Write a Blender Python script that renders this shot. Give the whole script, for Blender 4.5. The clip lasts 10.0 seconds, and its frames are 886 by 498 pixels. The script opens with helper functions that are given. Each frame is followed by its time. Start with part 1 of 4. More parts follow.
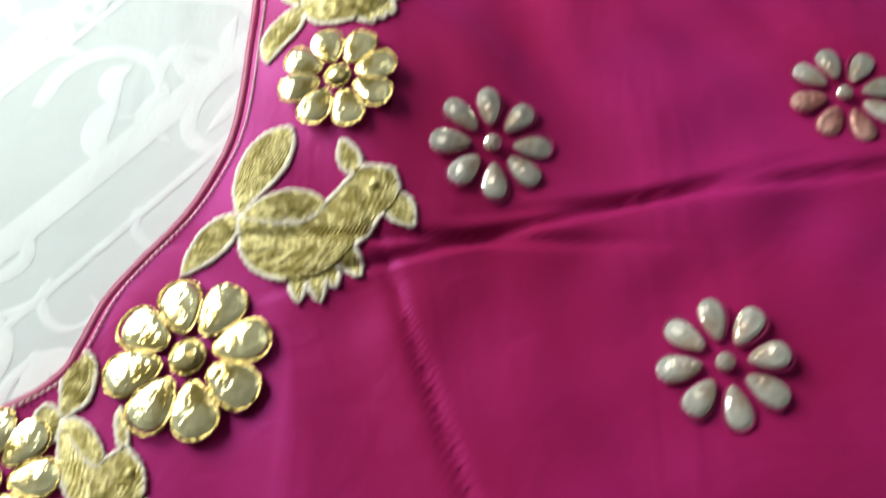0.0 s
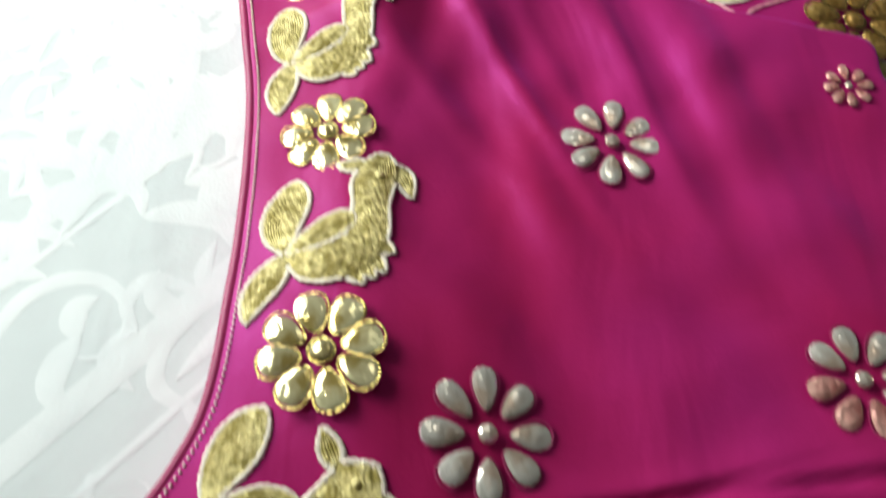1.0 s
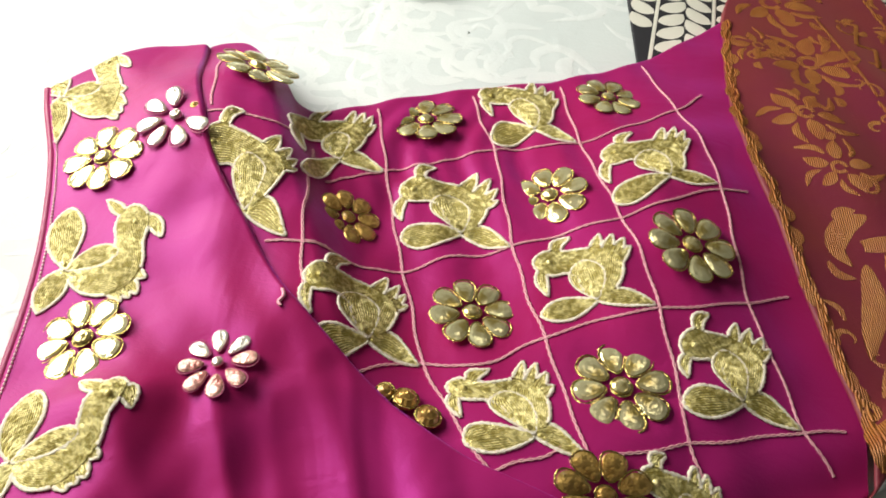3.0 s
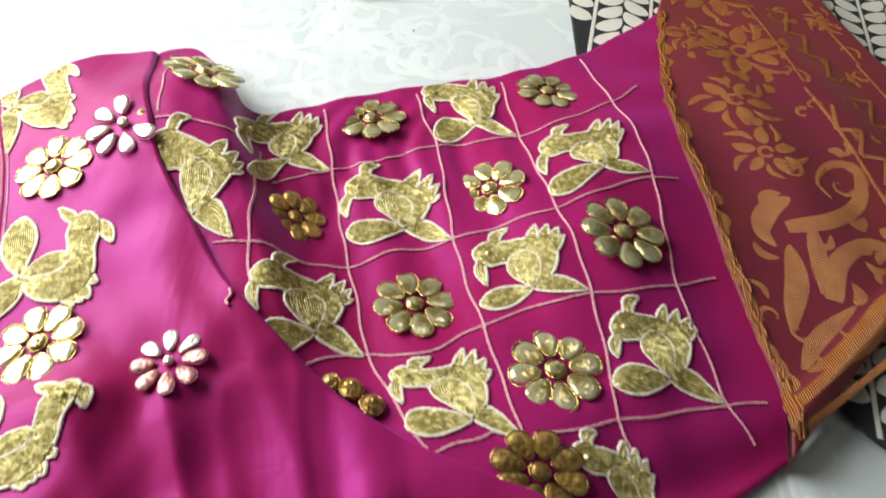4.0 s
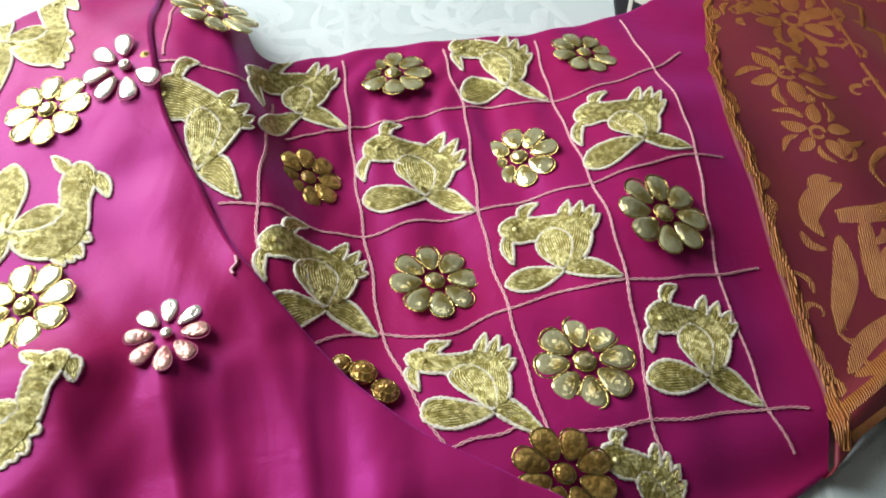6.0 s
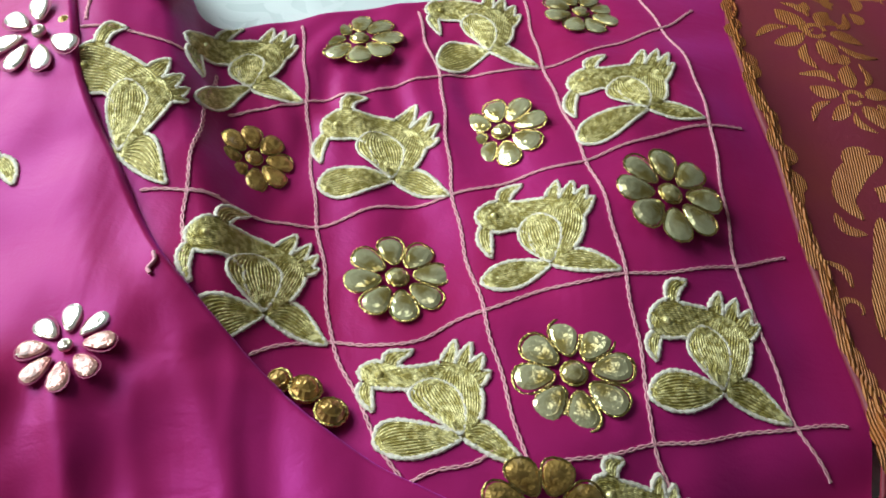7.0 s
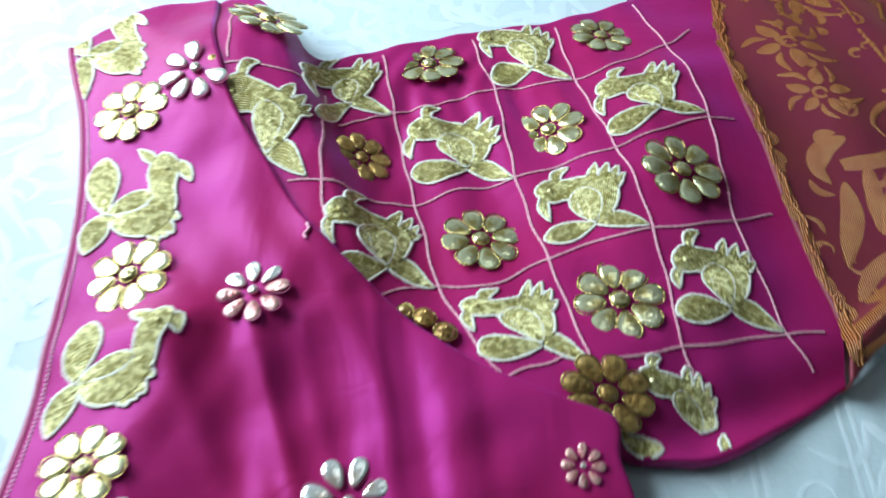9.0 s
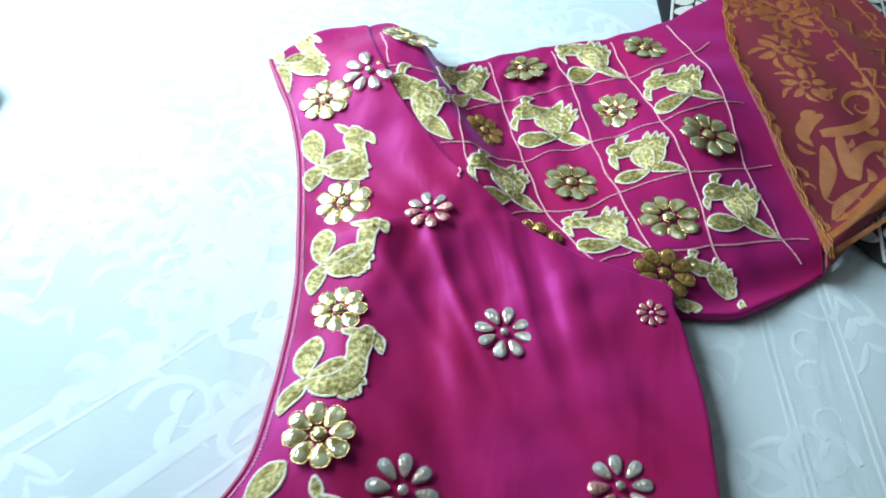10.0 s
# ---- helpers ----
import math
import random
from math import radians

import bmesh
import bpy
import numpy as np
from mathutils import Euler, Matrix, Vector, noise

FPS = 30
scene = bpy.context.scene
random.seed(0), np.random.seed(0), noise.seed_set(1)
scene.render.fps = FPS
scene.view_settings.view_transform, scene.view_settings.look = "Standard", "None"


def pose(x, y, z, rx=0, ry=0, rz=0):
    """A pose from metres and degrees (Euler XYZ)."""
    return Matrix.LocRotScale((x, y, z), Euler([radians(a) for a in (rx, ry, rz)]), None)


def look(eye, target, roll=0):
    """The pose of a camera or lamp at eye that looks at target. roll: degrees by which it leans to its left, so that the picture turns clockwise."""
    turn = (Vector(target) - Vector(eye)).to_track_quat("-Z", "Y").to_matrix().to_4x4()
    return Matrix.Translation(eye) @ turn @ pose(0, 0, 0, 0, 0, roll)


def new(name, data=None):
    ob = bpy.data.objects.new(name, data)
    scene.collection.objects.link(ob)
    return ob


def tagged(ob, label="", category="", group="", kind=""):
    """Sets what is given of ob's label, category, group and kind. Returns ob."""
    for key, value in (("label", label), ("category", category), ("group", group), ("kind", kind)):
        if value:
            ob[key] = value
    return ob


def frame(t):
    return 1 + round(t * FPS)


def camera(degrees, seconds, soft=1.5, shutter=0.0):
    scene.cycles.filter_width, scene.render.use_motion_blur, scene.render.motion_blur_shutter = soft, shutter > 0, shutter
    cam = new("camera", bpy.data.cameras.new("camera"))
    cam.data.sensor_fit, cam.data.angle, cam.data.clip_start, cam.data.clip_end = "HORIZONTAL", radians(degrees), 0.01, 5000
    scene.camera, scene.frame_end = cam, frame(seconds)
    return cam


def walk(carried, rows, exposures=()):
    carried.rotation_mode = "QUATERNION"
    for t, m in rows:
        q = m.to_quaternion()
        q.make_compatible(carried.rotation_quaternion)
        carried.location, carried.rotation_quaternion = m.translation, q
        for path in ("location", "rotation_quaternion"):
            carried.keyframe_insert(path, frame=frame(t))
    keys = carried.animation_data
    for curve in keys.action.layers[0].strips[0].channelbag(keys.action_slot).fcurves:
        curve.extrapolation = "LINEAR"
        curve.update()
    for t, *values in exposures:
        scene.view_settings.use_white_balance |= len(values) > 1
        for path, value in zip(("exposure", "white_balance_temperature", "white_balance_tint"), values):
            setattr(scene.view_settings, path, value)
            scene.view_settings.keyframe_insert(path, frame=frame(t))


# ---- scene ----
cam = camera(58.20, 10.0, 1.7, 0.4)
PATH = [
    (0.0, (-0.0445, -0.2178, 0.1414), (-0.0458, -0.1471, 0.0000), -5.60),
    (0.2, (-0.0388, -0.2119, 0.1468), (-0.0401, -0.1324, 0.0000), -4.60),
    (0.5, (-0.0384, -0.2045, 0.1470), (-0.0400, -0.1208, 0.0000), -4.20),
    (0.7, (-0.0428, -0.1945, 0.1470), (-0.0400, -0.1119, 0.0000), -1.75),
    (1.0, (-0.0447, -0.1751, 0.1500), (-0.0401, -0.0859, 0.0000), -0.05),
    (1.2, (-0.0487, -0.1640, 0.1550), (-0.0445, -0.0691, 0.0000), 0.17),
    (1.4, (-0.0463, -0.1522, 0.1576), (-0.0434, -0.0538, 0.0000), -0.01),
    (1.5, (-0.0451, -0.1470, 0.1588), (-0.0430, -0.0466, 0.0000), 0.15),
    (1.6, (-0.0426, -0.1396, 0.1592), (-0.0409, -0.0357, 0.0000), 0.61),
    (1.8, (-0.0349, -0.1284, 0.1636), (-0.0325, -0.0135, 0.0000), 1.19),
    (2.0, (-0.0296, -0.1215, 0.1686), (-0.0279, 0.0061, 0.0000), 1.97),
    (2.2, (-0.0281, -0.1253, 0.1717), (-0.0282, 0.0085, 0.0000), 2.58),
    (2.4, (-0.0160, -0.1217, 0.1774), (-0.0158, 0.0230, 0.0000), 3.53),
    (2.5, (-0.0048, -0.1141, 0.1811), (-0.0033, 0.0394, 0.0000), 4.49),
    (2.6, (0.0032, -0.1139, 0.1832), (0.0059, 0.0446, 0.0000), 6.08),
    (2.7, (0.0080, -0.1161, 0.1844), (0.0115, 0.0445, 0.0000), 7.35),
    (3.8, (0.0222, -0.1166, 0.1946), (0.0300, 0.0553, 0.0000), 6.98),
    (4.0, (0.0257, -0.1212, 0.1977), (0.0376, 0.0476, 0.0000), 7.46),
    (4.2, (0.0227, -0.1326, 0.2071), (0.0380, 0.0408, 0.0000), 8.66),
    (4.4, (0.0161, -0.1444, 0.2183), (0.0339, 0.0377, 0.0000), 10.16),
    (4.5, (0.0130, -0.1480, 0.2227), (0.0320, 0.0377, 0.0000), 10.88),
    (4.6, (0.0110, -0.1488, 0.2253), (0.0311, 0.0385, 0.0000), 11.50),
    (4.8, (0.0093, -0.1443, 0.2257), (0.0311, 0.0419, 0.0000), 12.42),
    (5.0, (0.0098, -0.1351, 0.2214), (0.0319, 0.0452, 0.0000), 12.83),
    (5.2, (0.0111, -0.1255, 0.2140), (0.0316, 0.0461, 0.0000), 12.70),
    (5.4, (0.0129, -0.1175, 0.2057), (0.0311, 0.0447, 0.0000), 12.32),
    (5.5, (0.0138, -0.1148, 0.2019), (0.0310, 0.0431, 0.0000), 12.15),
    (5.6, (0.0147, -0.1132, 0.1987), (0.0310, 0.0410, 0.0000), 12.05),
    (5.7, (0.0157, -0.1117, 0.1958), (0.0311, 0.0392, 0.0000), 11.92),
    (6.8, (0.0311, -0.0845, 0.1640), (0.0366, 0.0346, 0.0000), 8.90),
    (7.0, (0.0343, -0.0833, 0.1611), (0.0395, 0.0342, 0.0000), 8.50),
    (7.2, (0.0370, -0.0830, 0.1592), (0.0409, 0.0340, 0.0000), 7.48),
    (7.4, (0.0388, -0.0820, 0.1569), (0.0411, 0.0342, 0.0000), 6.28),
    (7.5, (0.0394, -0.0810, 0.1555), (0.0410, 0.0345, 0.0000), 5.81),
    (7.6, (0.0397, -0.0793, 0.1537), (0.0409, 0.0350, 0.0000), 5.53),
    (7.8, (0.0405, -0.0757, 0.1498), (0.0414, 0.0356, 0.0000), 5.38),
    (8.0, (0.0427, -0.0745, 0.1469), (0.0440, 0.0342, 0.0000), 5.50),
    (8.2, (0.0464, -0.0780, 0.1464), (0.0485, 0.0300, 0.0000), 5.55),
    (8.4, (0.0426, -0.0826, 0.1509), (0.0453, 0.0287, 0.0000), 5.55),
    (8.5, (0.0346, -0.0840, 0.1558), (0.0373, 0.0313, 0.0000), 5.54),
    (8.6, (0.0275, -0.0905, 0.1632), (0.0303, 0.0307, 0.0000), 5.67),
    (8.8, (0.0202, -0.1109, 0.1818), (0.0233, 0.0273, 0.0000), 6.26),
    (9.0, (0.0129, -0.1340, 0.1977), (0.0182, 0.0201, 0.0000), 5.56),
    (9.2, (0.0051, -0.1573, 0.2101), (0.0107, 0.0086, 0.0000), 4.64),
    (9.5, (-0.0078, -0.1921, 0.2268), (-0.0055, -0.0108, -0.0000), 4.00),
    (9.6, (-0.0132, -0.2019, 0.2331), (-0.0117, -0.0139, 0.0000), 3.88),
    (9.8, (-0.0214, -0.2201, 0.2458), (-0.0204, -0.0175, 0.0000), 3.82),
    (10.0, (-0.0279, -0.2372, 0.2585), (-0.0263, -0.0186, 0.0000), 3.94),
]
walk(cam, [(t, look(eye, target, roll)) for t, eye, target, roll in PATH], [(0.0, 0.22, 6800, 2), (1.5, 0.04, 6800, 4), (2.5, 0.02, 7600, 6), (4.0, 0.0, 6900, 8), (5.5, -0.05, 6700, 6), (7.0, -0.20, 6100, -4), (8.5, -0.18, 5700, -4), (9.0, 0.05, 5200, -6), (9.5, 0.17, 5000, -8), (10.0, 0.15, 5300, -5)])

# ---- light: a window beside the bed and an added fill lamp overhead ----
world = bpy.data.worlds.new("world")
scene.world = world
world.use_nodes = True
world.node_tree.nodes["Background"].inputs[0].default_value = (0.75, 0.85, 1.0, 1)
world.node_tree.nodes["Background"].inputs[1].default_value = 0.3


def area_lamp(name, eye, target, wide, high, watts, colour):
    data = bpy.data.lights.new(name, "AREA")
    data.shape, data.size, data.size_y, data.energy, data.color = "RECTANGLE", wide, high, watts, colour
    ob = new(name, data)
    ob.matrix_world = look(eye, target)
    return ob


area_lamp("window_light", (-0.44, 0.26, 0.37), (0.4, 0.26, 0.37), 0.56, 0.46, 10.3, (0.93, 0.97, 1.0))
# unseen fill lamp under the ceiling, added to lift the darker side
area_lamp("ceiling_fill", (0.35, 0.9, 2.0), (0, 0.05, 0), 0.5, 0.5, 1.5, (1.0, 0.95, 0.88))


# ---- materials ----
def material(name, colour, rough=0.6, metal=0.0, second=None, scale=300.0, bump=0.15, bump_scale=2500.0, amount=0.5, coat=0.0, sheen=0.0, sheen_tint=(1, 1, 1), wave=0.0, vary=0.0, spec=0.5, deep=0.0004, spec_tint=(1, 1, 1), crumple=0.0):
    m = bpy.data.materials.new(name)
    m.use_nodes = True
    n, l = m.node_tree.nodes, m.node_tree.links
    b = n["Principled BSDF"]
    b.inputs["Roughness"].default_value, b.inputs["Metallic"].default_value = rough, metal
    b.inputs["Coat Weight"].default_value, b.inputs["Sheen Weight"].default_value = coat, sheen
    b.inputs["Sheen Tint"].default_value, b.inputs["Sheen Roughness"].default_value = (*sheen_tint, 1), 0.4
    b.inputs["Specular IOR Level"].default_value, b.inputs["Specular Tint"].default_value = spec, (*spec_tint, 1)
    co = n.new("ShaderNodeTexCoord")
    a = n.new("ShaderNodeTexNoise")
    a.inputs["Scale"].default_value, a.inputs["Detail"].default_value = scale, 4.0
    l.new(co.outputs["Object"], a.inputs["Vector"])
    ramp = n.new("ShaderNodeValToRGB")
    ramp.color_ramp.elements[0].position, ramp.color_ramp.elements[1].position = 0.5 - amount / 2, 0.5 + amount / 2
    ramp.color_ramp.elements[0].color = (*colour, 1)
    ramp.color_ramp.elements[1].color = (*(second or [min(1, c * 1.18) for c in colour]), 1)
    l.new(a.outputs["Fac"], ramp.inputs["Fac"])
    last = ramp.outputs["Color"]
    if vary:
        info, hsv = n.new("ShaderNodeObjectInfo"), n.new("ShaderNodeHueSaturation")
        span = n.new("ShaderNodeMapRange")
        span.inputs["To Min"].default_value, span.inputs["To Max"].default_value = 1 - vary, 1 + vary
        l.new(info.outputs["Random"], span.inputs["Value"])
        l.new(span.outputs["Result"], hsv.inputs["Value"])
        l.new(last, hsv.inputs["Color"])
        last = hsv.outputs["Color"]
    if wave:
        w = n.new("ShaderNodeTexWave")
        w.inputs["Scale"].default_value, w.inputs["Distortion"].default_value, w.inputs["Detail"].default_value = wave, 1.5, 2.0
        w.inputs["Detail Scale"].default_value = 2.0
    else:
        w = n.new("ShaderNodeTexNoise")
        w.inputs["Scale"].default_value, w.inputs["Detail"].default_value = bump_scale, 3.0
    l.new(co.outputs["Object"], w.inputs["Vector"])
    if wave:
        mix = n.new("ShaderNodeMix")
        mix.data_type, mix.blend_type = "RGBA", "MULTIPLY"
        mix.inputs[0].default_value = 0.20
        l.new(last, mix.inputs[6])
        l.new(w.outputs["Color"], mix.inputs[7])
        last = mix.outputs[2]
    l.new(last, b.inputs["Base Color"])
    bp = n.new("ShaderNodeBump")
    bp.inputs["Strength"].default_value, bp.inputs["Distance"].default_value = bump, deep
    l.new(w.outputs["Fac"], bp.inputs["Height"])
    l.new(bp.outputs["Normal"], b.inputs["Normal"])
    if crumple:
        # soft creasing of thin cloth at two sizes under the weave
        for size, deep_by, stretch in ((34.0, 0.0030, (1.0, 0.35, 1.0)), (130.0, 0.0008, (0.6, 1.0, 1.0))):
            mp, c, cb = n.new("ShaderNodeMapping"), n.new("ShaderNodeTexNoise"), n.new("ShaderNodeBump")
            mp.inputs["Scale"].default_value = stretch
            c.inputs["Scale"].default_value, c.inputs["Detail"].default_value, c.inputs["Distortion"].default_value = size, 3.0, 0.8
            cb.inputs["Strength"].default_value, cb.inputs["Distance"].default_value = crumple, deep_by
            l.new(co.outputs["Object"], mp.inputs["Vector"])
            l.new(mp.outputs["Vector"], c.inputs["Vector"])
            l.new(c.outputs["Fac"], cb.inputs["Height"])
            below = bp.inputs["Normal"]
            if below.is_linked:
                l.new(below.links[0].from_socket, cb.inputs["Normal"])
            l.new(cb.outputs["Normal"], below)
    return m


SILK = material("magenta silk", (0.33, 0.009, 0.062), 0.46, 0.0, (0.35, 0.014, 0.125), 15.0, 0.14, 1500.0, 0.34, 0.0, 0.45, (0.66, 0.11, 0.95), spec=0.6, spec_tint=(0.97, 0.15, 0.95), crumple=0.32)
PIPING = material("piping", (0.30, 0.012, 0.09), 0.45, 0.0, None, 300.0, 0.3, 1500.0)
GOLD_THREAD = material("gold thread ground", (0.32, 0.245, 0.06), 0.5, 0.2, (0.50, 0.40, 0.12), 900.0, 0.5, 2600.0, 0.3)
ZARI_THREAD = material("gold zari thread", (0.48, 0.385, 0.11), 0.32, 0.35, (0.95, 0.84, 0.42), 520.0, 0.5, 2600.0, 0.18)
PALE_THREAD = material("pale pink cord", (0.78, 0.66, 0.53), 0.55, 0.05, (0.93, 0.86, 0.75), 1200.0, 0.8, 3000.0, 0.3)
PINK_THREAD = material("pink chain thread", (0.78, 0.30, 0.40), 0.5, 0.15, (0.90, 0.52, 0.56), 900.0, 0.5, 3000.0)
GOLD = material("gold wire", (0.40, 0.27, 0.08), 0.22, 1.0, (0.72, 0.54, 0.22), 6.0, 0.3, 14.0, deep=0.03)
# the brown-to-pale mottling paints reflections into the foil stones, SILVER too
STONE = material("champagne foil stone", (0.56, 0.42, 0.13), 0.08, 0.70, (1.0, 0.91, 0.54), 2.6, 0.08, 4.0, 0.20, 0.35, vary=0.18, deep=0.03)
# red stones, and silver petals with the silk's reflection painted in
ROSY = material("rose stone and painted silk reflection", (0.48, 0.13, 0.12), 0.2, 0.4, (0.80, 0.45, 0.38), 2.6, 0.22, 4.0, 0.40, 0.6, vary=0.2, deep=0.05)
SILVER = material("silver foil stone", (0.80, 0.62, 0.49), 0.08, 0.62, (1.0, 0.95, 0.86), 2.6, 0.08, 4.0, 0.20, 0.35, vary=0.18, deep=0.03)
AMBER = material("amber stone", (0.34, 0.17, 0.035), 0.2, 0.55, (0.70, 0.44, 0.13), 2.6, 0.22, 4.0, 0.40, 0.6, vary=0.2, deep=0.05)
BROCADE = material("brocade ground", (0.160, 0.007, 0.034), 0.6, 0.0, (0.195, 0.023, 0.018), 30.0, 0.3, 900.0, 0.5, 0.0, 0.25, (1.0, 0.35, 0.30))
ZARI = material("orange zari weave", (0.35, 0.085, 0.014), 0.5, 0.15, (0.47, 0.175, 0.030), 120.0, 0.8, 900.0, 0.5, wave=460.0)
SHEET = material("white bed sheet", (0.61, 0.665, 0.67), 0.8, 0.0, (0.70, 0.75, 0.745), 14.0, 0.25, 900.0, 0.5, 0.0, 0.2, crumple=0.3)
DAMASK = material("white woven pattern", (0.69, 0.74, 0.745), 0.65, 0.0, (0.79, 0.825, 0.82), 40.0, 0.3, 1200.0, 0.4, 0.0, 0.2, crumple=0.3)
BLACK_CLOTH = material("black printed cotton", (0.012, 0.012, 0.016), 0.75, 0.0, (0.02, 0.02, 0.025), 100.0, 0.3, 1500.0)
CREAM = material("cream print", (0.66, 0.64, 0.56), 0.75, 0.0, (0.72, 0.70, 0.62), 100.0, 0.3, 1500.0)
WALL = material("painted wall", (0.62, 0.62, 0.60), 0.8, 0.0, None, 3.0, 0.1, 60.0)
FLOOR = material("floor tile", (0.40, 0.38, 0.35), 0.4, 0.0, None, 3.0, 0.1, 60.0)
DARK = material("dark cloth strap", (0.02, 0.02, 0.025), 0.6)


# ---- small helpers ----
def part(name, bm, mat, parent=None, label=""):
    me = bpy.data.meshes.new(name)
    bm.to_mesh(me)
    bm.free()
    return mesh_part(name, me, mat, parent, label)


def mesh_part(name, me, mat, parent=None, label="", smooth=True):
    if mat and not me.materials:
        me.materials.append(mat)
    for p in me.polygons:
        p.use_smooth = smooth
    ob = new(name, me)
    ob.parent = parent
    return tagged(ob, label)


def grid_mesh(name, xyz):
    """A mesh of quads from an array of rows x columns x 3."""
    a, b = xyz.shape[:2]
    i = np.arange(a * b).reshape(a, b)
    quads = np.stack([i[:-1, :-1], i[:-1, 1:], i[1:, 1:], i[1:, :-1]], -1).reshape(-1, 4)
    me = bpy.data.meshes.new(name)
    me.from_pydata(xyz.reshape(-1, 3).tolist(), [], quads.tolist())
    return me


def glide(points, n, shape=False):
    """n points evenly along a smooth curve through the points."""
    p = np.array(points, float)
    p = np.concatenate([[2 * p[0] - p[1]], p, [2 * p[-1] - p[-2]]])
    out = []
    for k in range(1, len(p) - 2):
        t = np.linspace(0, 1, 24, endpoint=False)[:, None]
        a, b, c, d = p[k - 1 : k + 3]
        out.append(0.5 * (2 * b + (c - a) * t + (2 * a - 5 * b + 4 * c - d) * t**2 + (3 * b - a - 3 * c + d) * t**3))
    out = np.concatenate(out + [p[-2:-1]])
    far = np.concatenate([[0], np.cumsum(np.linalg.norm(np.diff(out[:, :2], axis=0), axis=1))])
    s = np.linspace(0, far[-1], n)
    return np.stack([np.interp(s, far, out[:, k]) for k in range(out.shape[1])], 1)


def inside(poly, x, y):
    """Whether points lie in a polygon."""
    x, y = np.asarray(x), np.asarray(y)
    hit = np.zeros(x.shape, bool)
    q = np.roll(poly, 1, axis=0)
    for (ax, ay), (bx, by) in zip(poly, q):
        if ay != by:
            hit ^= ((ay > y) != (by > y)) & (x < (bx - ax) * (y - ay) / (by - ay) + ax)
    return hit


def tube(bm, pts, radius, sides=5, closed=False, keep=None, flat=1.0):
    """A tube along points (rows of xyz), with a radius or one for each point, pressed flat by a factor."""
    p = np.asarray(pts, float)
    n = len(p)
    r = np.broadcast_to(np.asarray(radius, float), (n,))
    t = np.roll(p, -1, 0) - np.roll(p, 1, 0) if closed else np.gradient(p, axis=0)
    t /= np.linalg.norm(t, axis=1, keepdims=True) + 1e-12
    side = np.cross(t, (0, 0, 1.0))
    side /= np.linalg.norm(side, axis=1, keepdims=True) + 1e-12
    up = np.cross(side, t) * flat
    rings = []
    for k in range(n):
        rings.append([bm.verts.new(p[k] + r[k] * (math.cos(a) * side[k] + math.sin(a) * up[k])) for a in np.arange(sides) * 2 * math.pi / sides])
    for k in range(n if closed else n - 1):
        if keep is not None and not (keep[k] and keep[(k + 1) % n]):
            continue
        a, b = rings[k], rings[(k + 1) % n]
        for j in range(sides):
            bm.faces.new((a[j], a[(j + 1) % sides], b[(j + 1) % sides], b[j]))
    if keep is not None:
        for v in [v for v in bm.verts if not v.link_faces]:
            bm.verts.remove(v)


# ---- how the cloth lies ----
def bump(x, y, cx, cy, sx, sy):
    return np.exp(-((x - cx) / sx) ** 2 - ((y - cy) / sy) ** 2)


def crease(x, y, ax, ay, bx, by, wide, wide_left=None):
    """1 along the line from a to b, falling off to both sides and past its ends."""
    far = np.hypot(bx - ax, by - ay)
    ux, uy = (bx - ax) / far, (by - ay) / far
    s, d = (x - ax) * ux + (y - ay) * uy, -(x - ax) * uy + (y - ay) * ux
    over = np.maximum(np.maximum(-s, s - far), 0)
    return np.exp(-(d / np.where(d > 0, wide_left or wide, wide)) ** 2 - (over / 0.026) ** 2)


def height(x, y):
    """How high the blouse's lower cloth lies over the bed."""
    x, y = np.asarray(x, float), np.asarray(y, float)
    z = 0.006 + 0.0120 * crease(x, y, -0.046, 0.096, -0.013, 0.016, 0.040, 0.010)
    z = z + 0.008 * bump(x, y, -0.066, 0.070, 0.030, 0.036)
    z = z + 0.011 * bump(x, y, 0.082, 0.040, 0.034, 0.052) + 0.005 * bump(x, y, 0.100, 0.095, 0.030, 0.040)
    z = z + 0.009 * bump(x, y, -0.060, -0.115, 0.034, 0.040) + 0.005 * bump(x, y, 0.044, -0.028, 0.034, 0.030)
    z = z + 0.006 * bump(x, y, 0.170, 0.110, 0.045, 0.060) + 0.003 * bump(x, y, -0.060, -0.040, 0.030, 0.050)
    return z


